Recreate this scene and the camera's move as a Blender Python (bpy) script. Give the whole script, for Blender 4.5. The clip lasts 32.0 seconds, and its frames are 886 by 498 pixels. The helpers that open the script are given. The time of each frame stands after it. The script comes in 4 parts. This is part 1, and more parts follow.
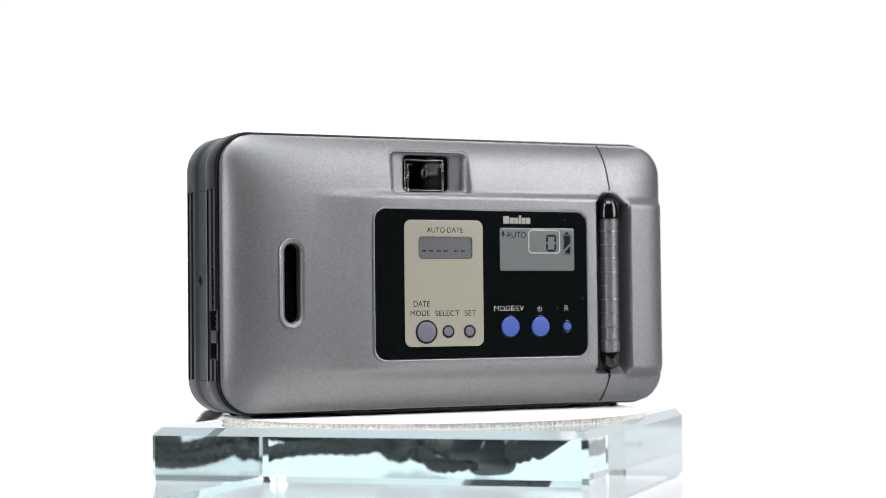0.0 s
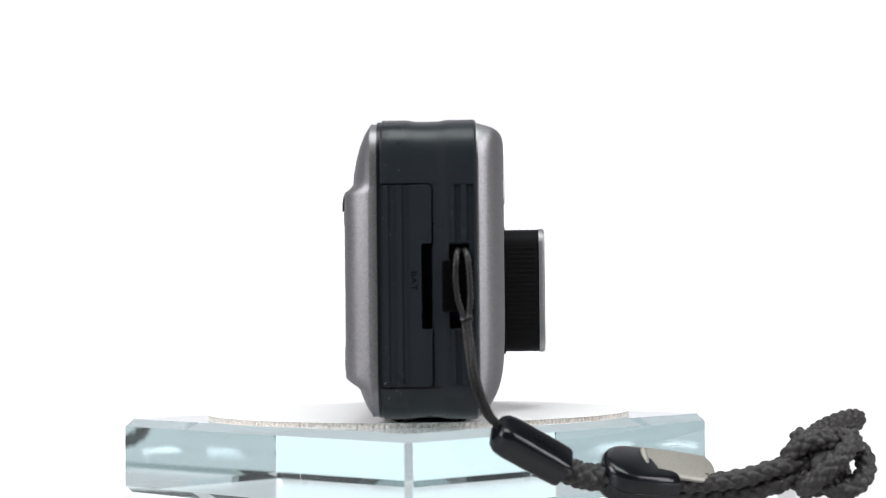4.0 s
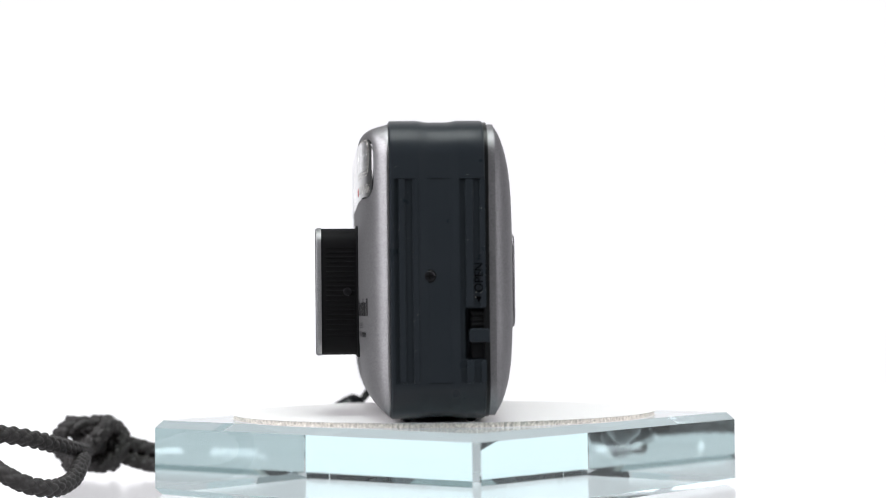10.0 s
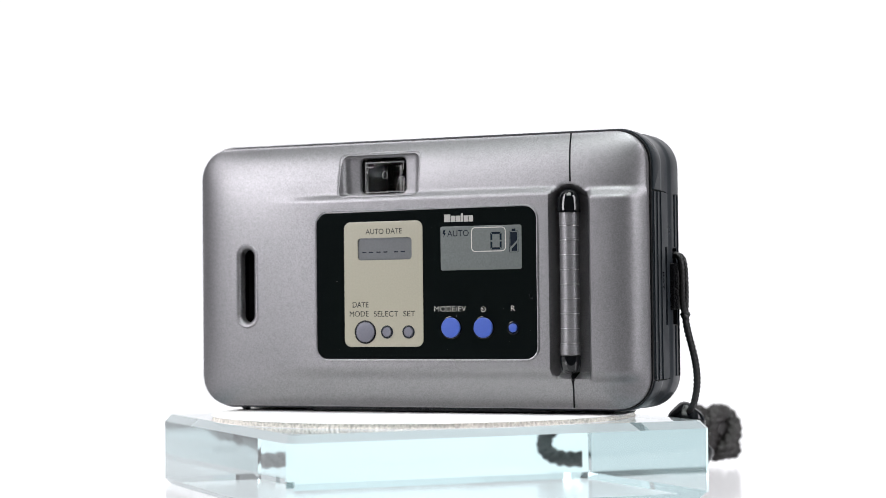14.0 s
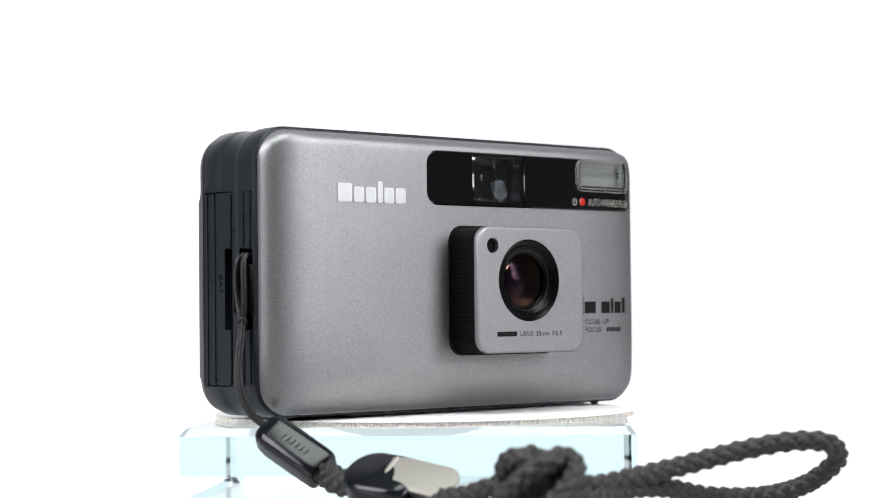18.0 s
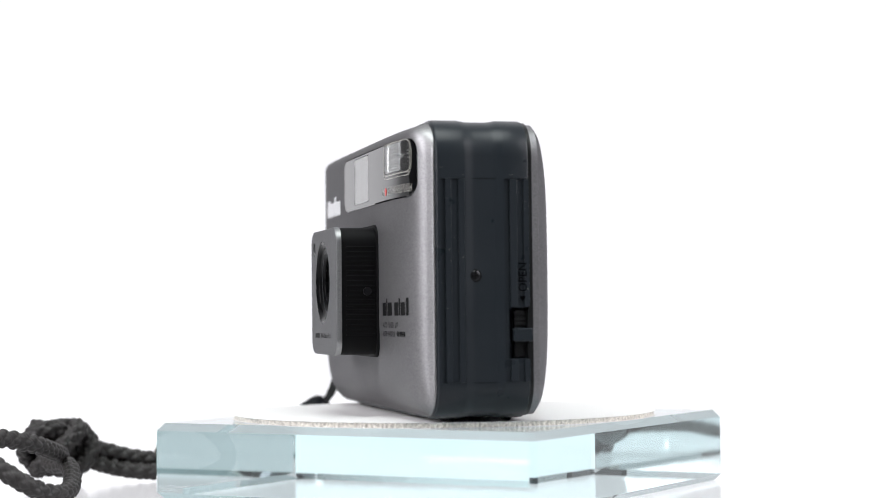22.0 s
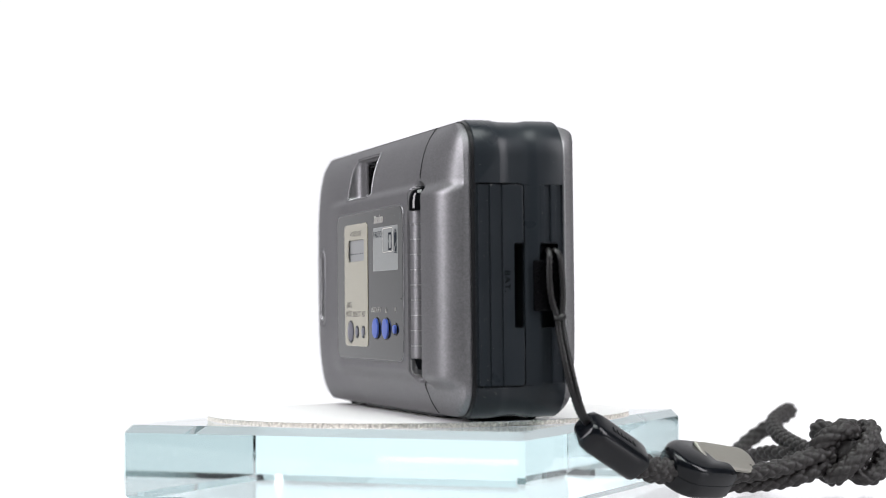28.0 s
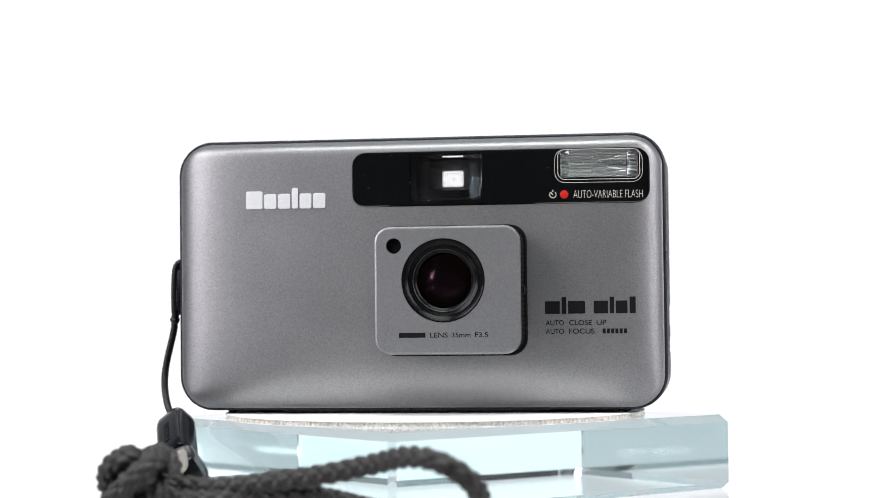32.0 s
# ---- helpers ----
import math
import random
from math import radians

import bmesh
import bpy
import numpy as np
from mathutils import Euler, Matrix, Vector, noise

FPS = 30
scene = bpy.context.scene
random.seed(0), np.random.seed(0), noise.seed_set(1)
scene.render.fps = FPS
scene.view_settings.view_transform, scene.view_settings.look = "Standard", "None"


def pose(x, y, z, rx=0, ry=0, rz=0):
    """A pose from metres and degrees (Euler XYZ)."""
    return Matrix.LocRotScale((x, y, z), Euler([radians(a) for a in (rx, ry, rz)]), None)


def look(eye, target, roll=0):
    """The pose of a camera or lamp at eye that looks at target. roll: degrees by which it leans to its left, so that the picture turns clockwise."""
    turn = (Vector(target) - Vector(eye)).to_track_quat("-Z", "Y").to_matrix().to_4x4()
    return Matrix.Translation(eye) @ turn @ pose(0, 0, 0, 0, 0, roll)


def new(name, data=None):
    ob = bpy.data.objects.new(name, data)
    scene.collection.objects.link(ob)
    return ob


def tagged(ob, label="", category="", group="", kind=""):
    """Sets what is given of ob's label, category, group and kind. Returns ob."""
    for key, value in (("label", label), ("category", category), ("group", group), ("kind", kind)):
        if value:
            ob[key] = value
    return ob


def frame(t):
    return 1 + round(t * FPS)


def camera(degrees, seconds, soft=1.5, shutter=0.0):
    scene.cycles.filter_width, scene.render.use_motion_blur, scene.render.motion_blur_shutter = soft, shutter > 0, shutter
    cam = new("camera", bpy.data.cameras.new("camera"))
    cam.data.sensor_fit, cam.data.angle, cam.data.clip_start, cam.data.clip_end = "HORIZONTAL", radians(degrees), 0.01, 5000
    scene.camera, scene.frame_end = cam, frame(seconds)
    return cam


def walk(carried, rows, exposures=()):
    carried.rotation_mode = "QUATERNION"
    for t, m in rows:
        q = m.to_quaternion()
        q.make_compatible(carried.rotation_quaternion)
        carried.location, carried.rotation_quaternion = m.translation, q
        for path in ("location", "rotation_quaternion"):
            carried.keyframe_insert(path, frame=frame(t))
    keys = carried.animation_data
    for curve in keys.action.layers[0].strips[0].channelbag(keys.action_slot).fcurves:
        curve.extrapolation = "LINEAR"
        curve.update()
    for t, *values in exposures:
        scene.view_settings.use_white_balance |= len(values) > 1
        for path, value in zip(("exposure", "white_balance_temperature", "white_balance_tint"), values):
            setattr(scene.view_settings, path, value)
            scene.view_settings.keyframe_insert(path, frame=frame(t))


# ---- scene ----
# Camera: stands still a little above the glass, while everything on the glass turns about the z axis.
cam = camera(26.09, 32.0, 0.64)
EYE = Vector((0.0, -0.47, 0.0431))
YAW, PITCH = radians(0.405), radians(1.906)
AIM = EYE + Vector((math.sin(YAW) * math.cos(PITCH), math.cos(YAW) * math.cos(PITCH), math.sin(PITCH)))
cam.data.dof.use_dof = True
cam.data.dof.focus_distance = 0.445
cam.data.dof.aperture_fstop = 14.0
STOPS = [(0, 0.0), (2.5, 0.0), (4.4, -0.080), (5.6, -0.050), (6.4, 0.0), (8.6, 0.0), (9.6, -0.065), (10.3, -0.105), (11.2, -0.080),
         (12.0, 0.0), (14.6, 0.0), (15.8, -0.075), (16.5, -0.105), (17.3, -0.060), (18.3, 0.0), (21.0, 0.0), (22.0, -0.060),
         (22.7, -0.105), (23.6, -0.070), (24.4, 0.0), (27.2, 0.0), (28.2, -0.065), (28.8, -0.105), (29.7, -0.050), (30.6, 0.0), (32, 0.0)]
walk(cam, [(0, look(EYE, AIM, -0.598)), (32, look(EYE, AIM, -0.598))], STOPS)

# ---- light: two tall softboxes beside the camera, one overhead, glow put into backdrop and table ----
world = bpy.data.worlds.new("studio")
scene.world = world
world.use_nodes = True
world.node_tree.nodes["Background"].inputs["Color"].default_value = (0.9, 0.95, 1.0, 1)
world.node_tree.nodes["Background"].inputs["Strength"].default_value = 0.02


def area_lamp(name, eye, target, width, height, watts, colour):
    data = bpy.data.lights.new(name, "AREA")
    data.shape, data.size, data.size_y = "RECTANGLE", width, height
    data.energy, data.color = watts, colour
    ob = new(name, data)
    ob.matrix_world = look(eye, target)
    return ob


area_lamp("softbox_lamp", (0.662, -0.352, 0.485), (0, 0, 0.39), 0.29, 0.72, 5.6, (1.0, 0.98, 1.03))
area_lamp("softbox_lamp", (-0.651, -0.371, 0.486), (0, 0, 0.391), 0.29, 0.72, 6.7, (1.0, 0.98, 1.03))
area_lamp("overhead_lamp", (0, -0.28, 0.82), (0, 0, 0.03), 0.55, 0.45, 6.2, (0.94, 1.0, 0.985))

# ---- materials ----
MM = 0.001


def material(name, colour, rough=0.5, metal=0.0, vary=0.0, vary_scale=60.0, grain=0.0, grain_scale=2500.0, rough_vary=0.0, flake=0.0, **more):
    m = bpy.data.materials.new(name)
    m.use_nodes = True
    nt = m.node_tree
    bsdf = nt.nodes["Principled BSDF"]
    bsdf.inputs["Base Color"].default_value = (*colour, 1)
    bsdf.inputs["Roughness"].default_value = rough
    bsdf.inputs["Metallic"].default_value = metal
    for key, value in more.items():
        bsdf.inputs[key.replace("_", " ")].default_value = value
    coords = nt.nodes.new("ShaderNodeTexCoord")

    def noise_of(scale, detail):
        n = nt.nodes.new("ShaderNodeTexNoise")
        n.inputs["Scale"].default_value, n.inputs["Detail"].default_value = scale, detail
        nt.links.new(coords.outputs["Object"], n.inputs["Vector"])
        return n.outputs["Fac"]

    if vary or grain:
        fine = noise_of(grain_scale, 2.0)
        if flake:
            cells = nt.nodes.new("ShaderNodeTexVoronoi")
            cells.inputs["Scale"].default_value = flake
            nt.links.new(coords.outputs["Object"], cells.inputs["Vector"])
            mix = nt.nodes.new("ShaderNodeMath")
            mix.operation = "MULTIPLY_ADD"
            mix.inputs[1].default_value, mix.inputs[2].default_value = 0.5, 0.25
            nt.links.new(cells.outputs["Color"], mix.inputs[0])
            fine = mix.outputs[0]
        wide = noise_of(vary_scale, 5.0)
        half = nt.nodes.new("ShaderNodeMath")
        half.operation = "MULTIPLY_ADD"
        half.inputs[1].default_value, half.inputs[2].default_value = 0.4, -0.25
        nt.links.new(wide, half.inputs[0])
        add = nt.nodes.new("ShaderNodeMath")
        add.operation = "MULTIPLY_ADD"
        add.inputs[1].default_value = 2.1
        nt.links.new(fine, add.inputs[0])
        nt.links.new(half.outputs[0], add.inputs[2])
        ramp = nt.nodes.new("ShaderNodeMapRange")
        ramp.inputs["From Min"].default_value, ramp.inputs["From Max"].default_value = 0.6, 1.4
        ramp.inputs["To Min"].default_value, ramp.inputs["To Max"].default_value = 1.0 - vary, 1.0 + vary
        nt.links.new(add.outputs[0], ramp.inputs["Value"])
        mul = nt.nodes.new("ShaderNodeVectorMath")
        mul.operation = "MULTIPLY"
        mul.inputs[0].default_value = colour
        nt.links.new(ramp.outputs["Result"], mul.inputs[1])
        nt.links.new(mul.outputs[0], bsdf.inputs["Base Color"])
        if grain:
            bump = nt.nodes.new("ShaderNodeBump")
            bump.inputs["Strength"].default_value = grain
            bump.inputs["Distance"].default_value = 0.00008
            nt.links.new(fine, bump.inputs["Height"])
            nt.links.new(bump.outputs["Normal"], bsdf.inputs["Normal"])
    if rough_vary:
        r = nt.nodes.new("ShaderNodeMapRange")
        r.inputs["From Min"].default_value, r.inputs["From Max"].default_value = 0.3, 0.7
        r.inputs["To Min"].default_value, r.inputs["To Max"].default_value = max(0.0, rough - rough_vary), rough + rough_vary
        nt.links.new(noise_of(vary_scale * 1.7, 6.0), r.inputs["Value"])
        nt.links.new(r.outputs["Result"], bsdf.inputs["Roughness"])
    return m


SILVER_FRONT = material("satin_grey_front", (0.343, 0.339, 0.345), 0.485, 0.92, Specular_Tint=(0.2, 0.2, 0.21, 1), vary=0.17, grain=0.13, flake=4800, rough_vary=0.02)
SILVER_BACK = material("satin_violet_grey_back", (0.258, 0.254, 0.262), 0.46, 0.80, Specular_Tint=(0.45, 0.45, 0.46, 1), vary=0.17, grain=0.12, flake=4800, rough_vary=0.02)
SILVER_PLATE = material("satin_lens_plate", (0.345, 0.346, 0.351), 0.48, 0.88, Specular_Tint=(0.25, 0.25, 0.26, 1), vary=0.15, grain=0.09, flake=4800)
CHARCOAL = material("charcoal_plastic", (0.0180, 0.0222, 0.0268), 0.33, 0.0, Specular_IOR_Level=0.25, vary=0.12, grain=0.08, grain_scale=6000, rough_vary=0.08)
CHARCOAL_RIB = material("charcoal_rib_plastic", (0.0095, 0.0115, 0.0142), 0.42, 0.0, vary=0.12, grain=0.08, grain_scale=6000)
BLACK_SATIN = material("black_satin_plastic", (0.005, 0.0055, 0.006), 0.36, 0.0, Specular_IOR_Level=0.35, vary=0.2, grain=0.05)
BLACK_MATT = material("black_matt_plastic", (0.003, 0.003, 0.0035), 0.6, 0.0, Specular_IOR_Level=0.12, vary=0.2)
BLACK_RING = material("black_lens_ring", (0.003, 0.003, 0.0035), 0.25, 0.0, Specular_IOR_Level=0.12, vary=0.2)
LENS_BLACK = material("lens_inner_black", (0.002, 0.002, 0.0025), 0.9, 0.0, Specular_IOR_Level=0.0, vary=0.2)
BLACK_GLOSS = material("black_gloss_plastic", (0.0025, 0.003, 0.0038), 0.03, 0.0, IOR=1.55, rough_vary=0.015, vary_scale=300)
WINDOW_BLACK = material("black_window_acrylic", (0.0012, 0.0015, 0.0018), 0.010, 0.0, IOR=1.9, rough_vary=0.008, vary_scale=300)
STRAP_PLASTIC = material("black_strap_plastic", (0.0045, 0.0055, 0.0075), 0.2, 0.0, Specular_IOR_Level=0.36, vary=0.1, grain=0.04, rough_vary=0.05, vary_scale=500)
BLACK_PANEL = material("black_panel_acrylic", (0.003, 0.0045, 0.0045), 0.035, 0.0, rough_vary=0.015, vary_scale=250)
BEIGE = material("beige_plastic", (0.35, 0.33, 0.262), 0.24, 0.0, vary=0.03, grain=0.04)
LCD_GREY = material("lcd_grey", (0.125, 0.139, 0.134), 0.3, 0.15, vary=0.09, vary_scale=900, Coat_Weight=1.0, Coat_Roughness=0.02)
LCD_DARK = material("small_lcd_grey", (0.12, 0.125, 0.13), 0.3, 0.2, vary=0.06, vary_scale=900, Coat_Weight=1.0, Coat_Roughness=0.02)
LCD_INK = material("lcd_ink", (0.006, 0.010, 0.018), 0.6, Specular_IOR_Level=0.1)
GREY_BUTTON = material("grey_rubber_button", (0.13, 0.13, 0.16), 0.5, 0.0, vary=0.05, grain=0.05)
BLUE_BUTTON = material("blue_plastic_button", (0.045, 0.095, 0.40), 0.35, 0.0, vary=0.08, grain=0.06, vary_scale=900)
PRINT_BLACK = material("black_print", (0.004, 0.004, 0.0045), 0.6, Specular_IOR_Level=0.2)
PRINT_LIGHT = material("light_print", (0.54, 0.525, 0.48), 0.45)
PRINT_WHITE = material("white_print", (0.34, 0.33, 0.31), 0.4)
LOGO_SILVER = material("polished_logo_metal", (0.78, 0.78, 0.79), 0.4, 0.15, vary=0.05, vary_scale=700)
FINDER_SILVER = material("bright_frame_lines", (0.22, 0.22, 0.22), 0.35, 0.9)
HINGE_GLINT = material("hinge_edge_glints", (0.62, 0.61, 0.62), 0.3, 0.9)
RED = material("red_lamp_plastic", (0.55, 0.022, 0.016), 0.25)
CHROME = material("bright_reflector", (0.86, 0.90, 0.89), 0.25, 0.5, vary=0.08, vary_scale=900)
STEEL = material("dull_steel_clip", (0.33, 0.315, 0.28), 0.5, 0.6, vary=0.06, grain=0.05)
SCREW_STEEL = material("black_screw_steel", (0.014, 0.014, 0.016), 0.3, 0.6)
EYE_GLASS = material("coated_eyepiece_glass", (1, 1, 1), 0.0, 0.0, Transmission_Weight=1.0, IOR=1.15)
CLEAR = material("clear_lens_glass", (1, 1, 1), 0.0, 0.0, Transmission_Weight=1.0, IOR=1.5)
FINDER_GLASS = material("coated_finder_glass", (1, 1, 1), 0.0, 0.0, Transmission_Weight=1.0, IOR=1.5, Specular_Tint=(0.16, 0.19, 0.22, 1))
PANE = material("clear_window_acrylic", (1, 1, 1), 0.0, 0.0, Transmission_Weight=1.0, IOR=1.65)
LENS_COVER = material("coated_front_glass", (1, 1, 1), 0.0, 0.0, Transmission_Weight=1.0, IOR=2.7, Specular_Tint=(0.15, 0.074, 0.046, 1))
COATED_INNER = material("violet_coated_inner_glass", (0.006, 0.0025, 0.014), 0.0, 0.0, IOR=1.3, Specular_Tint=(0.85, 0.42, 0.62, 1))
GLASS = material("pale_aqua_glass", (0.71, 0.918, 0.935), 0.0, 0.0, Transmission_Weight=1.0, IOR=1.52)
CARD = material("white_card", (0.80, 0.79, 0.78), 0.8, vary=0.02)
CARD_CORE = material("pale_card_core", (0.82, 0.79, 0.72), 0.9, vary=0.25, vary_scale=1500, grain_scale=1800)
CORD = material("black_braided_cord", (0.023, 0.0205, 0.0195), 0.52, 0.0, vary=0.4, grain=0.6, grain_scale=3500)
THIN_CORD = material("black_thin_cord", (0.0035, 0.0032, 0.0032), 0.45, 0.0, vary=0.3, grain=0.4, grain_scale=5000)
# Glow is added to the table top to brighten it and the glass.
GLOWING_TABLE = material("glossy_white_acrylic_glow", (0.11, 0.109, 0.112), 0.16, 0.0, Specular_IOR_Level=0.35, vary=0.01, rough_vary=0.01, Emission_Color=(0.99, 0.985, 1.02, 1), Emission_Strength=0.58)
ROOM = material("grey_studio_paint", (0.32, 0.323, 0.328), 0.8, vary=0.1, vary_scale=3)


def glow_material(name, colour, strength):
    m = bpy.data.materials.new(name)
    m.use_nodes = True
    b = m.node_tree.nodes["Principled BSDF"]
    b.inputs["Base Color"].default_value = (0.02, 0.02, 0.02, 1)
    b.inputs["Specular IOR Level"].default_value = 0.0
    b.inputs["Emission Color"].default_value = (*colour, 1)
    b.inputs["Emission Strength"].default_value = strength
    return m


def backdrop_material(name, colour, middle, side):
    """A white backdrop with its uneven lighting put into its glow: bright across its middle, weaker towards both sides.
    """
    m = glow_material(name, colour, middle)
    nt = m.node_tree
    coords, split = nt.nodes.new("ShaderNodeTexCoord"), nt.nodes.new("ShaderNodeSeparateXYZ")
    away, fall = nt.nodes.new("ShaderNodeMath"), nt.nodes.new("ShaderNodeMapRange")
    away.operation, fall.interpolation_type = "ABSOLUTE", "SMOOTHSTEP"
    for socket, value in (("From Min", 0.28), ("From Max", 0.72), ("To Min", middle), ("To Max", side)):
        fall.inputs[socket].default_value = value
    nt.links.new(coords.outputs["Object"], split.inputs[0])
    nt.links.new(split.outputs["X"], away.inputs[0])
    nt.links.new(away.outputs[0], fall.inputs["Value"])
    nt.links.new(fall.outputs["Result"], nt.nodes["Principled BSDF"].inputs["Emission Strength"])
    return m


BACKDROP_GLOW = backdrop_material("white_backdrop_glow", (0.99, 0.985, 1.02), 1.07, 0.33)


# ---- mesh helpers: shapes in millimetres, in the turning camera's own space (x to its right, front is -y, z up) ----
def to_object(name, bm, mat, parent=None, label="", smooth=35):
    bmesh.ops.scale(bm, vec=(MM, MM, MM), verts=bm.verts)
    bmesh.ops.recalc_face_normals(bm, faces=bm.faces)
    me = bpy.data.meshes.new(name)
    bm.to_mesh(me)
    bm.free()
    return finish(name, me, mat, parent, label, smooth)


def finish(name, me, mat, parent=None, label="", smooth=35):
    me.materials.clear()
    me.materials.append(mat)
    if smooth:
        me.shade_smooth()
        me.set_sharp_from_angle(angle=radians(smooth))
    ob = new(name, me)
    if parent:
        ob.parent = parent
    if label:
        ob["label"] = label
    return ob


def part(name, bm, mat, parent, label="", smooth=35):
    return to_object(name, bm, mat, parent, label, smooth)


def rounded(x0, x1, z0, z1, r, arc=6, along=1, up=1):
    """A rounded rectangle's outline, counter-clockwise, with a fixed number of points."""
    r = max(0.001, min(r, (x1 - x0) / 2 - 1e-4, (z1 - z0) / 2 - 1e-4))
    pts = []
    corners = [(x1 - r, z0 + r, -90), (x1 - r, z1 - r, 0), (x0 + r, z1 - r, 90), (x0 + r, z0 + r, 180)]
    for k, (cx, cz, a0) in enumerate(corners):
        for i in range(arc + 1):
            a = radians(a0 + 90 * i / arc)
            pts.append((cx + r * math.cos(a), cz + r * math.sin(a)))
        nx, nz, na = corners[(k + 1) % 4]
        end = (nx + r * math.cos(radians(na)), nz + r * math.sin(radians(na)))
        start = pts[-1]
        steps = up if k % 2 == 0 else along
        for i in range(1, steps):
            f = i / steps
            pts.append((start[0] + (end[0] - start[0]) * f, start[1] + (end[1] - start[1]) * f))
    return pts


def circle(cx, cz, r, n=32):
    return [(cx + r * math.cos(2 * math.pi * i / n), cz + r * math.sin(2 * math.pi * i / n)) for i in range(n)]


def loft(rings, cap=True, closed=True, bm=None):
    """Skin between rings of 3D points, with the first and last ring closed."""
    bm = bm or bmesh.new()
    rows = [[bm.verts.new(p) for p in ring] for ring in rings]
    n = len(rows[0])
    for a, b in zip(rows, rows[1:]):
        for i in range(n if closed else n - 1):
            j = (i + 1) % n
            bm.faces.new((a[i], a[j], b[j], b[i]))
    if cap:
        bm.faces.new(rows[0])
        bm.faces.new(rows[-1][::-1])
    return bm


def slab(x0, x1, z0, z1, y_back, y_face, r=0.5, bevel=0.2, arc=5, bm=None):
    """A rounded plate in the x-z plane whose face, at y_face, has a rounded edge."""
    s = 1 if y_face > y_back else -1
    rings = []
    flat = bevel + min(0.15, 0.2 * (min(x1 - x0, z1 - z0) / 2 - bevel))
    for inset, y in [(0, y_back), (0, y_face - s * bevel), (bevel * 0.3, y_face - s * bevel * 0.3), (bevel, y_face), (flat, y_face)]:
        rings.append([(x, y, z) for x, z in rounded(x0 + inset, x1 - inset, z0 + inset, z1 - inset, max(0.02, r - inset), arc)])
    return loft(rings, bm=bm)


def side_slab(y0, y1, z0, z1, x_back, x_face, r=0.4, bevel=0.15, arc=4):
    """The same plate on a side wall, facing along x."""
    s = 1 if x_face > x_back else -1
    rings = []
    flat = bevel + min(0.15, 0.2 * (min(y1 - y0, z1 - z0) / 2 - bevel))
    for inset, x in [(0, x_back), (0, x_face - s * bevel), (bevel * 0.3, x_face - s * bevel * 0.3), (bevel, x_face), (flat, x_face)]:
        rings.append([(x, y, z) for y, z in rounded(y0 + inset, y1 - inset, z0 + inset, z1 - inset, max(0.02, r - inset), arc)])
    return loft(rings)


def turned(cx, cz, profile, n=40, cap=True):
    """A turned form about an axis along y: profile rows of (radius, y)."""
    return loft([[(x, y, z) for x, z in circle(cx, cz, r, n)] for r, y in profile], cap=cap)


def ring_of(cx, cz, profile, n=48):
    """A closed ring turned about an axis along y."""
    rings = [[(x, y, z) for x, z in circle(cx, cz, r, n)] for r, y in profile]
    bm = bmesh.new()
    rows = [[bm.verts.new(p) for p in ring] for ring in rings]
    for a, b in zip(rows, rows[1:] + rows[:1]):
        for i in range(n):
            j = (i + 1) % n
            bm.faces.new((a[i], a[j], b[j], b[i]))
    return bm


def carve(ob, cutters, angle=32):
    """Cut shapes out of a mesh for good."""
    for bm in cutters:
        cut = to_object("cutter", bm, BLACK_MATT, smooth=0)
        mod = ob.modifiers.new("cut", "BOOLEAN")
        mod.operation, mod.solver, mod.object = "DIFFERENCE", "EXACT", cut
        bpy.context.view_layer.update()
        done = bpy.data.meshes.new_from_object(ob.evaluated_get(bpy.context.evaluated_depsgraph_get()))
        mat = ob.data.materials[0]
        ob.modifiers.clear()
        ob.data = done
        done.materials.clear()
        done.materials.append(mat)
        bpy.data.objects.remove(cut)
    ob.data.shade_smooth()
    ob.data.set_sharp_from_angle(angle=radians(angle))
    return ob


def spline(points, step, closed=False):
    """Points at even steps along a smooth curve through the given ones."""
    p = [Vector(q) for q in points]
    n = len(p)
    out = []
    for i in range(n if closed else n - 1):
        if closed:
            a, b, c, d = p[i - 1], p[i], p[(i + 1) % n], p[(i + 2) % n]
        else:
            a, b, c, d = p[max(i - 1, 0)], p[i], p[i + 1], p[min(i + 2, n - 1)]
        count = max(2, int((c - b).length / step))
        for k in range(count):
            t = k / count
            out.append(0.5 * ((2 * b) + (c - a) * t + (2 * a - 5 * b + 4 * c - d) * t * t + (3 * b - a - 3 * c + d) * t ** 3))
    if not closed:
        out.append(p[-1].copy())
    return out


def frames_along(path, closed=False):
    """Side and up directions carried along a path without twist."""
    n = len(path)
    out = []
    side = None
    for i in range(n):
        if closed:
            tan = (path[(i + 1) % n] - path[i - 1]).normalized()
        else:
            tan = (path[min(i + 1, n - 1)] - path[max(i - 1, 0)]).normalized()
        if side is None:
            side = tan.cross(Vector((0.1, 0.2, 1))).normalized()
        side = (side - tan * side.dot(tan)).normalized()
        out.append((side, tan.cross(side)))
    return out


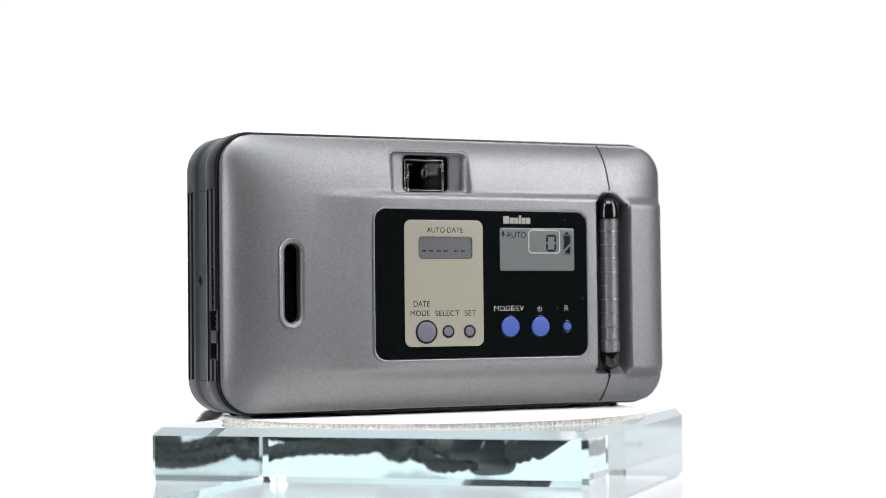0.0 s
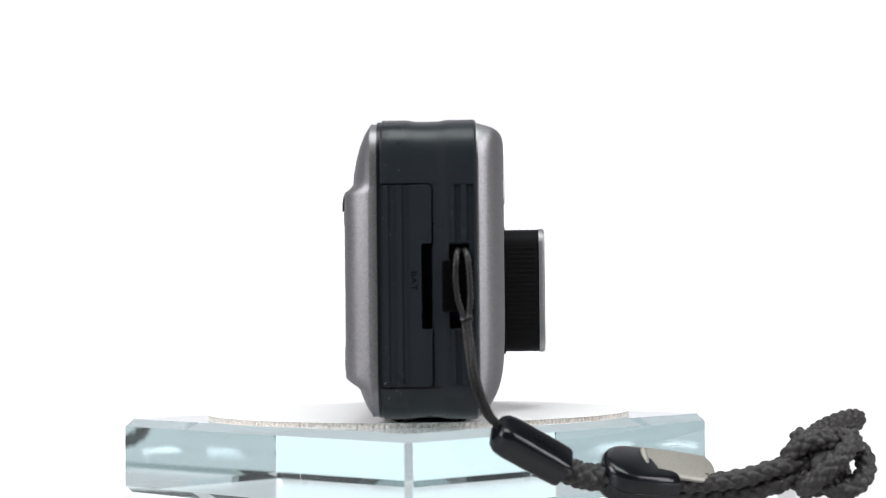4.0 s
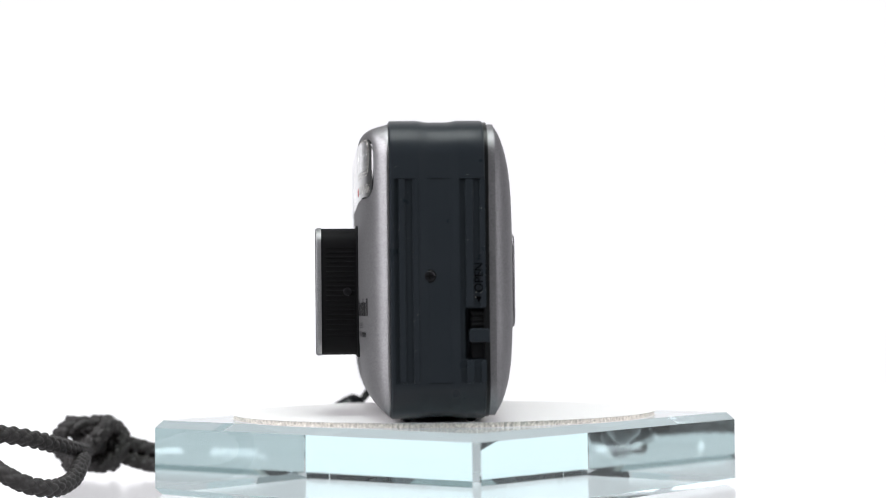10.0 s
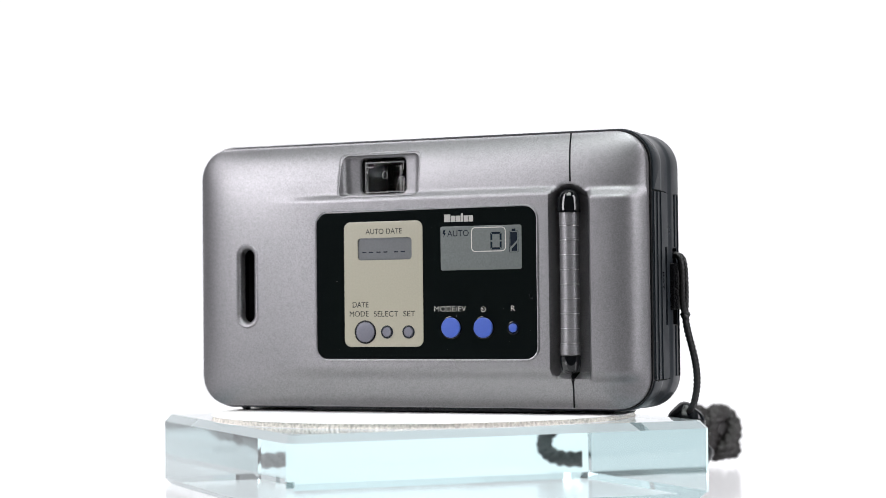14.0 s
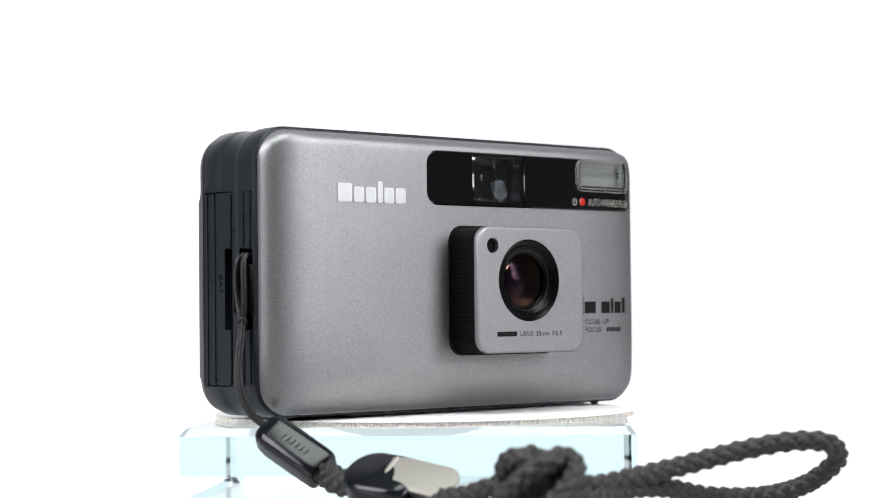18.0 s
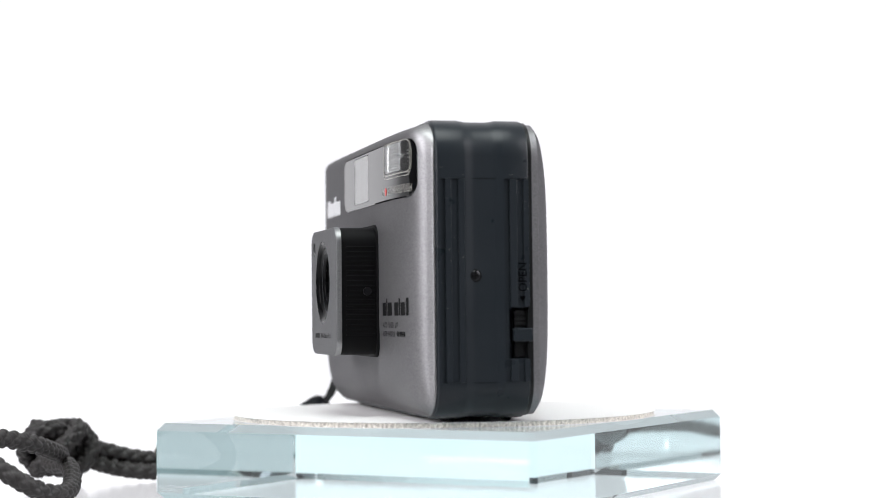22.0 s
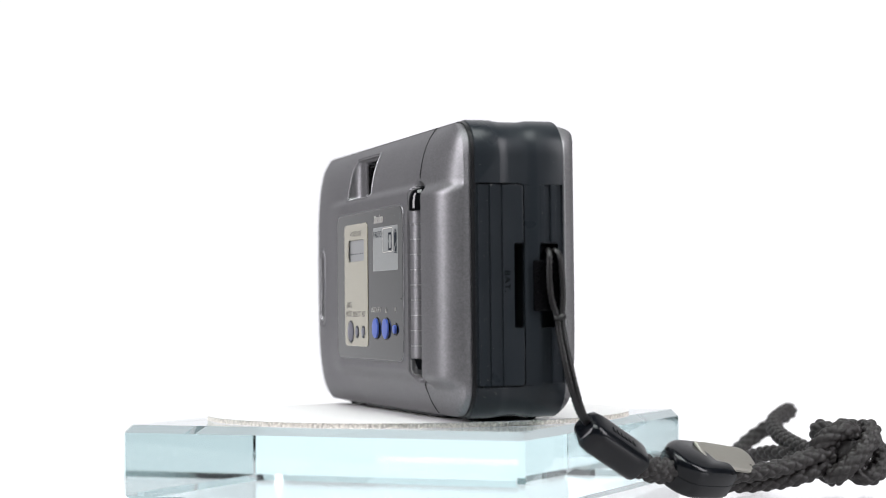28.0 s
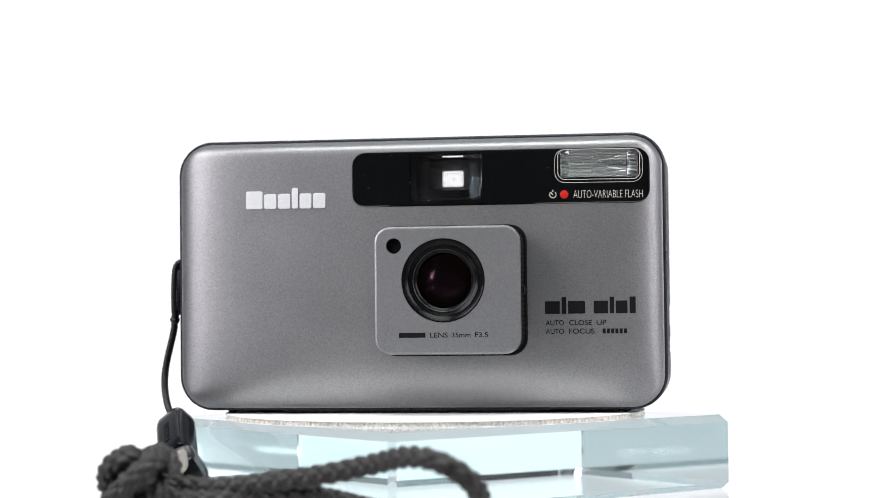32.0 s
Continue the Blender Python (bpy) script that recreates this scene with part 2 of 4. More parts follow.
def braid(name, points, r, mat, parent, label="", strands=6, pitch=2.7, step=0.3, n=40, depth=0.2, closed=False):
    """A plaited cord along a path: the relief of strands that cross in diamonds."""
    path = spline(points, step, closed)
    fr = frames_along(path, closed)
    length = [0.0]
    for a, b in zip(path, path[1:]):
        length.append(length[-1] + (b - a).length)
    verts, faces = [], []
    m = len(path)
    for c, (side, up), s in zip(path, fr, length):
        for k in range(n):
            th = 2 * math.pi * k / n
            u, v = strands * th / (2 * math.pi), s / pitch
            bump = (abs(math.sin(math.pi * (u + v))) * abs(math.sin(math.pi * (u - v)))) ** 0.42
            rr = r * (1 - depth + depth * 1.35 * bump)
            verts.append((c + side * (rr * math.cos(th)) + up * (rr * math.sin(th))) * MM)
    for i in range(m if closed else m - 1):
        j = (i + 1) % m
        for k in range(n):
            l = (k + 1) % n
            faces.append((i * n + k, i * n + l, j * n + l, j * n + k))
    if not closed:
        faces.append(tuple(range(n))[::-1])
        faces.append(tuple(range((m - 1) * n, m * n)))
    me = bpy.data.meshes.new(name)
    me.from_pydata(verts, [], faces)
    return finish(name, me, mat, parent, label, 60)


# ---- surfaces of the two metal shells ----
HALF_W, Z_LOW, Z_TOP = 58.4, 0.3, 64.3


def front_y(x, z, inset=99.0, flat_top=False):
    dx, dt, db = HALF_W - abs(x), Z_TOP - z, z - Z_LOW
    fx = 1 - math.exp(-(max(dx, 0) / 4.6) ** 0.8)
    ft = 1.0 if flat_top else 1 - math.exp(-max(dt, 0) / 0.6)
    fb = 1 - math.exp(-max(db, 0) / 4.2)
    edge = 1 - math.exp(-(inset + 0.0) / 0.5)
    return -12.3 - 5.8 * fx * ft * fb * edge


def ease(t):
    t = min(1.0, max(0.0, t))
    return t * t * (3 - 2 * t)


def back_y(x, z, inset=99.0):
    dx, dt, db = HALF_W - abs(x), Z_TOP - z, z - Z_LOW
    fx = 1 - math.exp(-(max(dx, 0) / 4.8) ** 0.85)
    ft = 1 - math.exp(-max(dt, 0) / 5.6)
    fb = 1 - math.exp(-max(db, 0) / 5.5)
    edge = 1 - math.exp(-inset / 0.6)
    y = 11.1 + 5.4 * fx * ft * fb * edge
    plate = ease((52.0 - z) / 2.1) * ease((z - 7.0) / 3.2) * ease((39 - x) / 20) * ease((x + 40.0) / 2.0)
    y += (17.2 - y) * plate
    grip = ease((51.6 - z) / 3.0) * ease((z - 6.0) / 3.2) * ease((-45.2 - x) / 1.2)
    if grip > 0:
        y += (11.1 + 6.2 * (1 - math.exp(-(dx + 0.1) / 2.3)) - y) * grip
    channel = ease((52.5 - 2.4 * ((x + 41) / 4.4) ** 2 - z) / 2.2) * ease((z - 7.3) / 1.5) * ease((-36.4 - x) / 1.5) * ease((x + 46.3) / 1.2)
    y += (12.6 - y) * channel
    return y


def shell(surface, y_flat, insets, arc, along, up):
    """Rings round the rounded border, then an even grid over the middle."""
    R = 7.6
    rings = [[(x, y_flat, z) for x, z in rounded(-HALF_W, HALF_W, Z_LOW, Z_TOP, R, arc, along, up)]]
    for i in insets:
        ring = rounded(-HALF_W + i, HALF_W - i, Z_LOW + i, Z_TOP - i, max(0.002, R - i), arc, along, up)
        rings.append([(x, surface(x, z, i), z) for x, z in ring])
    bm = loft(rings, cap=False)
    bm.faces.new([v for v in bm.verts][:len(rings[0])])
    i = insets[-1]
    x0, x1, z0, z1 = -HALF_W + i, HALF_W - i, Z_LOW + i, Z_TOP - i
    rows = []
    for k in range(up + 1):
        z = z0 + (z1 - z0) * k / up
        rows.append([bm.verts.new((x0 + (x1 - x0) * j / along, surface(x0 + (x1 - x0) * j / along, z, i), z)) for j in range(along + 1)])
    for a, b in zip(rows, rows[1:]):
        for j in range(along):
            bm.faces.new((a[j], a[j + 1], b[j + 1], b[j]))
    bmesh.ops.remove_doubles(bm, verts=bm.verts, dist=0.006)
    return bm


def bridged(rings):
    """A loft whose last ring, long and thin, is closed by crossing strips instead of one face."""
    bm = loft(rings, cap=False)
    bm.verts.ensure_lookup_table()
    n = len(rings[0])
    bm.faces.new(bm.verts[:n])
    last = list(bm.verts)[-n:]
    mid = sum(v.co.z for v in last) / n
    low = sorted([v for v in last if v.co.z < mid], key=lambda v: v.co.x)
    top = sorted([v for v in last if v.co.z >= mid], key=lambda v: v.co.x)
    for i in range(len(low) - 1):
        bm.faces.new((low[i], low[i + 1], top[i + 1], top[i]))
    return bm


def lettering(name, text, x0, x1, z0, z1, place, mat, parent, label=""):
    """Printed words fitted into a box; place(u, v) gives the point for u to the right and v upwards."""
    curve = bpy.data.curves.new(name, "FONT")
    curve.body = text
    curve.offset = -0.014 if mat is PRINT_LIGHT else 0.008 if name in ("lens_words", "front_words") else 0.0
    tmp = new(name, curve)
    bpy.context.view_layer.update()
    me = bpy.data.meshes.new_from_object(tmp.evaluated_get(bpy.context.evaluated_depsgraph_get()))
    bpy.data.objects.remove(tmp)
    co = [v.co.copy() for v in me.vertices]
    lx, hx = min(c.x for c in co), max(c.x for c in co)
    ly, hy = min(c.y for c in co), max(c.y for c in co)
    for v, c in zip(me.vertices, co):
        v.co = Vector(place(x0 + (x1 - x0) * (c.x - lx) / (hx - lx), z0 + (z1 - z0) * (c.y - ly) / (hy - ly))) * MM
    return finish(name, me, mat, parent, label, 0)


def patch(name, outline, place, mat, parent, label="", hole=None):
    """A thin printed shape: an outline in (u, v) filled, or a band between two outlines of equal count."""
    bm = bmesh.new()
    a = [bm.verts.new(place(u, v)) for u, v in outline]
    if hole:
        b = [bm.verts.new(place(u, v)) for u, v in hole]
        n = len(a)
        for i in range(n):
            j = (i + 1) % n
            bm.faces.new((a[i], a[j], b[j], b[i]))
    else:
        bm.faces.new(a)
    return part(name, bm, mat, parent, label, 0)


# ---- the studio ----
def build_studio():
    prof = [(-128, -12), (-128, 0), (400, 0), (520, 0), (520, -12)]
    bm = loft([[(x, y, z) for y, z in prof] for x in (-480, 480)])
    tagged(to_object("ground", bm, GLOWING_TABLE, smooth=0), "glossy white acrylic table top with added glow", "table top", kind="structure")
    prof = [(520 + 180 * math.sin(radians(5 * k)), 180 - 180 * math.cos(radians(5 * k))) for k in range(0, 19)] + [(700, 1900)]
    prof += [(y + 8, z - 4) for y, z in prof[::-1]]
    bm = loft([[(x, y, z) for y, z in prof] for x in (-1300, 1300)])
    tagged(to_object("backdrop", bm, BACKDROP_GLOW, smooth=40), "white studio backdrop with its lighting put in as glow", "backdrop", kind="structure")
    for name, a, b in [("wall_south", (-2600, -2600, -900), (2600, -2500, 2600)), ("wall_north", (-2600, 2300, -900), (2600, 2400, 2600)), ("wall_west", (-2620, -2500, -900), (-2520, 2300, 2600)),
                       ("wall_east", (2520, -2500, -900), (2620, 2300, 2600)), ("ceiling", (-2620, -2600, 2600), (2620, 2300, 2700)),
                       ("floor", (-2620, -2600, -1000), (2620, 2300, -900))]:
        bm = bmesh.new()
        bmesh.ops.create_cube(bm, size=1, matrix=Matrix.Translation([(p + q) / 2 for p, q in zip(a, b)]) @ Matrix.Diagonal([q - p for p, q in zip(a, b)] + [1]))
        tagged(to_object(name, bm, ROOM, smooth=0), "grey painted studio " + name.split("_")[0], name.split("_")[0], kind="structure")


build_studio()


# ---- glass block and card disc ----
def build_glass():
    cx, cy, half, cut = 1.7, 4.05, 50.9, 1.3
    rings = []
    for inset, z in [(1.3, -20.3), (0, -18.7), (0, -4.2), (1.4, -2.4)]:
        h, ring = half - inset, []
        for k in range(4):
            a = radians(46.5 + 90 * k)
            c, d = math.cos(a), math.sin(a)
            for u, v in ((h, h - cut), (h - cut, h)):
                ring.append((cx + c * u - d * v, cy + d * u + c * v, z))
        rings.append(ring)
    return tagged(to_object("glass_block", loft(rings), GLASS, smooth=0), "thick square block of clear aqua-tinted glass", "glass block")


glass_block = build_glass()


def build_card():
    root = new("card_disc")
    tagged(root, "round white card disc with rough layered edge on glass", "card disc")
    cx, cy, r = 1.4, 3.1, 51.5

    def ring(rad, z, n=180, wave=0.0, seed=1):
        rng = random.Random(seed)
        return [(cx + (rad + wave * rng.uniform(-1, 1)) * math.cos(2 * math.pi * i / n), cy + (rad + wave * rng.uniform(-1, 1)) * math.sin(2 * math.pi * i / n), z) for i in range(n)]
    part("top_liner", loft([ring(r - 0.1, -1.23), ring(r, -1.21), ring(r, -1.14), ring(r - 0.1, -1.1)]), CARD, root)

    def flutes(z, n=760, seed=3):
        rng = random.Random(seed)
        ring = []
        for i in range(n):
            a = 2 * math.pi * i / n
            q = r - 0.45 + 0.1 * math.sin(a * 255 + 3 * math.sin(3 * a)) + rng.uniform(-0.14, 0.14)
            ring.append((cx + q * math.cos(a), cy + q * math.sin(a), z))
        return ring
    part("core", loft([flutes(-2.27), flutes(-1.75, seed=4), flutes(-1.24, seed=5)]), CARD_CORE, root, "pale rough corrugated card core", 0)
    part("bottom_liner", loft([ring(r - 0.1, -2.395), ring(r, -2.36), ring(r - 0.05, -2.28)]), CARD, root)
    return root


card_disc = build_card()


# ---- the compact camera ----
compact_camera = tagged(new("compact_camera"), "silver-grey compact film camera with charcoal plastic sides", "camera")
ROOT = compact_camera


def cut_box(x0, x1, y0, y1, z0, z1, r=0.6):
    return loft([[(x, y, z) for x, z in rounded(x0, x1, z0, z1, r, 4)] for y in (y0, y1)])


# Charcoal middle frame, with a shallow dip round its waist.
def frame_ring(inset, y):
    return [(x, y, z) for x, z in rounded(-59.2 + inset, 59.2 - inset, -0.3 + inset, 65.1 - inset, 8.3 - inset, 12, 2, 2)]


def build_frame():
    rows = [(0.95, -11.9), (0.4, -11.8), (0.1, -11.55), (0.0, -11.2), (0, -5.6), (0.04, -5.2), (0.2, -4.4), (0.31, -3.6), (0.34, -3.2), (0.34, 1.0), (0.31, 1.4),
            (0.2, 2.2), (0.04, 2.9), (0, 3.3), (0, 8.35), (0.12, 8.7), (0.5, 8.86)]
    ob = part("middle_frame", loft([frame_ring(*row) for row in rows]), CHARCOAL, ROOT, "charcoal plastic middle frame")
    cuts = [cut_box(-2.5, 17.5, -15, 14, 48.2, 61.4), cut_box(33.5, 54.2, -15, -9, 53.0, 61.6),
            side_slab(-2.2, 0.1, 19.4, 37.8, -50, -61, 0.5, 0.01), side_slab(-10.3, -5.85, 19.5, 37.7, -55.5, -61, 0.4, 0.01),
            side_slab(4.2, 9.2, 12.8, 23.8, 56.4, 61, 0.5, 0.01),
            side_slab(-10.9, -5.55, 7.75, 51.85, 58.82, 61, 0.1, 0.01), side_slab(3.25, 9.2, 7.75, 51.85, 58.82, 61, 0.1, 0.01),
            side_slab(-11.3, -6.1, 7.3, 50.5, -58.82, -61, 0.1, 0.01), side_slab(-2.5, 9.4, 6.65, 50.78, -58.5, -61, 1.1, 0.01)]
    carve(ob, cuts, 26)
    rings = [frame_ring(*row) for row in [(0.9, 8.4), (0.38, 8.5), (0.38, 9.62), (0.9, 9.66)]]
    part("light_seal", loft(rings), BLACK_SATIN, ROOT, "black seal between frame and back")
    carve(bpy.data.objects["light_seal"], [cut_box(-2.5, 17.5, -15, 14, 48.2, 61.4)], 26)


build_frame()

# Front shell.
FRONT_INSETS = [0, 0.08, 0.2, 0.35, 0.55, 0.8, 1.1, 1.5, 2, 2.6, 3.3, 4.1, 5, 6, 7.0, 7.6]
front_shell = part("front_shell", shell(front_y, -11.95, FRONT_INSETS, 10, 90, 50), SILVER_FRONT, ROOT, "satin grey metal front shell", 50)
carve(front_shell, [cut_box(-14.8, 55.6, -25, -8, 48.1, 61.1, 3.2), cut_box(-7.0, 25.4, -25, -5, 14.0, 42.2, 3.0)])

# Back shell, with slot and eyepiece recess cut in.
BACK_INSETS = [0, 0.1, 0.25, 0.45, 0.7, 1, 1.4, 1.9, 2.5, 3.1, 3.7, 4.3, 4.9, 5.5, 6.0, 6.5, 7.0, 7.6]
back_shell = part("back_shell", shell(back_y, 9.65, BACK_INSETS, 10, 170, 110), SILVER_BACK, ROOT, "satin violet-grey metal back shell", 50)


def pill(x, z0, z1, r, y):
    return [(px, y, pz) for px, pz in rounded(x - r, x + r, z0, z1, r - 0.01, 10)]


SLOT_X = 43.0
slot_cut = loft([pill(SLOT_X, 20.6, 39.3, 2.35, 11), pill(SLOT_X, 20.6, 39.3, 2.35, 15.2), pill(SLOT_X, 20.3, 39.6, 2.6, 15.65), pill(SLOT_X, 19.9, 40.0, 3.0, 16.0), pill(SLOT_X, 19.2, 40.7, 3.7, 18)])
eye_cut = loft([[(x, y, z) for x, z in rounded(a, b, c, d, 1.3, 6)] for a, b, c, d, y in
                [(1.45, 13.35, 51.75, 60.45, 5), (1.45, 13.35, 51.75, 60.45, 12.0), (1.25, 13.55, 51.65, 60.55, 12.35), (0.8, 14.0, 51.5, 60.65, 12.5), (-1.0, 15.8, 51.4, 60.85, 12.62),
                 (-1.8, 16.6, 51.35, 61.0, 12.85), (-2.4, 17.2, 51.3, 61.15, 13.35), (-2.75, 17.55, 51.2, 61.3, 14.1), (-2.95, 17.75, 51.1, 61.4, 15.0), (-3.1, 17.9, 50.95, 61.6, 19)]])
carve(back_shell, [slot_cut, eye_cut])
rim = [Vector((x, back_y(x, z) - 0.16, z)) for x, z in rounded(-3.2, 18.0, 50.9, 61.7, 1.5, 6, 10, 5)]
side_of = frames_along(rim, True)
bm = loft([[tuple(c + u * (0.34 * math.cos(a)) + v * (0.34 * math.sin(a))) for a in [2 * math.pi * i / 10 for i in range(10)]] for c, (u, v) in zip(rim + rim[:1], side_of + side_of[:1])], cap=False)
part("eyepiece_rim", bm, SILVER_BACK, ROOT, "rounded satin rim of the eyepiece recess")
part("film_window", loft([pill(SLOT_X, 21.0, 38.9, 2.0, 10.6), pill(SLOT_X, 21.0, 38.9, 2.0, 11.6)]), BLACK_MATT, ROOT, "black film window slot")
bm = bmesh.new()
liner = [[bm.verts.new(p) for p in ring] for ring in (pill(SLOT_X, 20.62, 39.28, 2.33, 11.2), pill(SLOT_X, 20.62, 39.28, 2.33, 15.1), pill(SLOT_X, 20.8, 39.1, 2.15, 15.1), pill(SLOT_X, 20.8, 39.1, 2.15, 11.2))]
for ring_a, ring_b in zip(liner, liner[1:] + liner[:1]):
    for k in range(len(ring_a)):
        bm.faces.new((ring_a[k], ring_a[(k + 1) % len(ring_a)], ring_b[(k + 1) % len(ring_a)], ring_b[k]))
part("film_window_frame", bm, LENS_BLACK, ROOT)
rim_y = back_y(SLOT_X, 30)
bm = bmesh.new()
liner = [[bm.verts.new(p) for p in pill(SLOT_X, 29.95 - r - 7.2, 29.95 + r + 7.2, r, rim_y + d)] for r, d in
         [(3.25, -0.9), (3.22, 0.05), (3.0, 0.32), (2.6, 0.34), (2.15, 0.08), (1.85, -0.5), (1.8, -2.4), (2.2, -2.4)]]
for ring_a, ring_b in zip(liner, liner[1:] + liner[:1]):
    for k in range(len(ring_a)):
        bm.faces.new((ring_a[k], ring_a[(k + 1) % len(ring_a)], ring_b[(k + 1) % len(ring_a)], ring_b[k]))
part("film_window_rim", bm, SILVER_BACK, ROOT, "rounded satin rim of the film window")
part("film_window_bar", slab(SLOT_X - 0.15, SLOT_X + 0.15, 21.6, 38.3, 11.6, 12.3, 0.1, 0.05), BLACK_SATIN, ROOT)


# Viewfinder: a dark tunnel with a negative front lens and a positive eye lens.
def build_viewfinder():
    def rr(a, b, c, d, y):
        return [(x, y, z) for x, z in rounded(a, b, c, d, 0.8, 4)]
    rows = [rr(-1.6, 16.6, 49.0, 60.6, -16.6), rr(-1.2, 16.2, 49.4, 60.4, -10), rr(1.6, 13.2, 51.6, 60.45, 6), rr(1.7, 13.1, 51.8, 60.4, 11.75),
            rr(1.3, 13.5, 51.4, 60.8, 11.75), rr(1.0, 13.8, 51.0, 60.9, 9), rr(-2.2, 17.2, 48.5, 61.1, -10), rr(-2.2, 17.2, 48.5, 61.1, -16.6)]
    bm = bmesh.new()
    rings = [[bm.verts.new(p) for p in ring] for ring in rows]
    for a, b in zip(rings, rings[1:] + rings[:1]):
        for i in range(len(a)):
            j = (i + 1) % len(a)
            bm.faces.new((a[i], a[j], b[j], b[i]))
    tunnel = part("viewfinder_tunnel", bm, BLACK_MATT, ROOT, "black viewfinder tunnel through the body")

    def lens(name, x0, x1, z0, z1, y, thick, front, back, sign, mat=CLEAR, nx=18):
        cx, cz = (x0 + x1) / 2, (z0 + z1) / 2
        bm = bmesh.new()
        grids = []
        for s, radius in ((-1, front), (1, back)):
            grid = []
            for i in range(nx + 1):
                row = []
                for j in range(nx + 1):
                    x, z = x0 + (x1 - x0) * i / nx, z0 + (z1 - z0) * j / nx
                    q = (x - cx) ** 2 + (z - cz) ** 2
                    sag = radius - math.sqrt(radius * radius - q)
                    row.append(bm.verts.new((x, y + s * (thick / 2 + sign * sag), z)))
                grid.append(row)
            grids.append(grid)
            for i in range(nx):
                for j in range(nx):
                    bm.faces.new((grid[i][j], grid[i + 1][j], grid[i + 1][j + 1], grid[i][j + 1]))
        a, b = grids
        border = [(i, 0) for i in range(nx)] + [(nx, j) for j in range(nx)] + [(i, nx) for i in range(nx, 0, -1)] + [(0, j) for j in range(nx, 0, -1)]
        for (i, j), (k, l) in zip(border, border[1:] + border[:1]):
            bm.faces.new((a[i][j], a[k][l], b[k][l], b[i][j])).material_index = 1
        ob = part(name, bm, mat, tunnel, "clear glass with a blackened edge")
        ob.data.materials.append(BLACK_MATT)
        return ob
    outer = rounded(-1.3, 16.3, 49.3, 60.5, 0.8, 4)
    inner = rounded(1.6, 13.3, 51.7, 60.0, 0.5, 4)
    bm = loft([[(x, y, z) for x, z in ring] for ring, y in [(outer, -9.4), (inner, -9.4), (inner, -9.0), (outer, -9.0)]], cap=False)
    part("baffle", bm, BLACK_MATT, tunnel, "black baffle with a small opening")
    lens("front_lens", -1.1, 16.1, 49.6, 60.2, -13.0, 1.2, 19.0, 19.0, 1, FINDER_GLASS)
    lens("eye_lens", 1.75, 13.05, 51.8, 60.35, 9.9, 2.9, 400.0, 23.0, -1, EYE_GLASS)
    eye = (7.4, 56.3)
    for s in (-1, 1):
        n = 10
        out = [(eye[0] + s * (0.25 + 0.55 * math.sin(math.pi * k / n)), eye[1] - 0.9 + 1.8 * k / n) for k in range(n + 1)]
        inn = [(eye[0] + s * (0.12 + 0.50 * math.sin(math.pi * k / n)), eye[1] - 0.9 + 1.8 * k / n) for k in range(n + 1)]
        patch("focus_mark", out + inn[::-1], lambda u, v: (u, 11.5, v), FINDER_SILVER, tunnel)
    for a, b, c, d in [(2.4, 12.6, 59.35, 59.5), (2.4, 2.55, 57.6, 59.35), (12.45, 12.6, 52.3, 59.35), (2.4, 12.6, 52.15, 52.3), (2.4, 2.55, 52.3, 55.0),
                       (3.1, 4.4, 58.3, 58.42), (3.1, 3.22, 57.6, 58.3), (10.6, 11.9, 58.3, 58.42), (11.78, 11.9, 57.6, 58.3)]:
        patch("frame_line", [(a, c), (b, c), (b, d), (a, d)], lambda u, v: (u, 11.48, v), FINDER_SILVER, tunnel)


build_viewfinder()


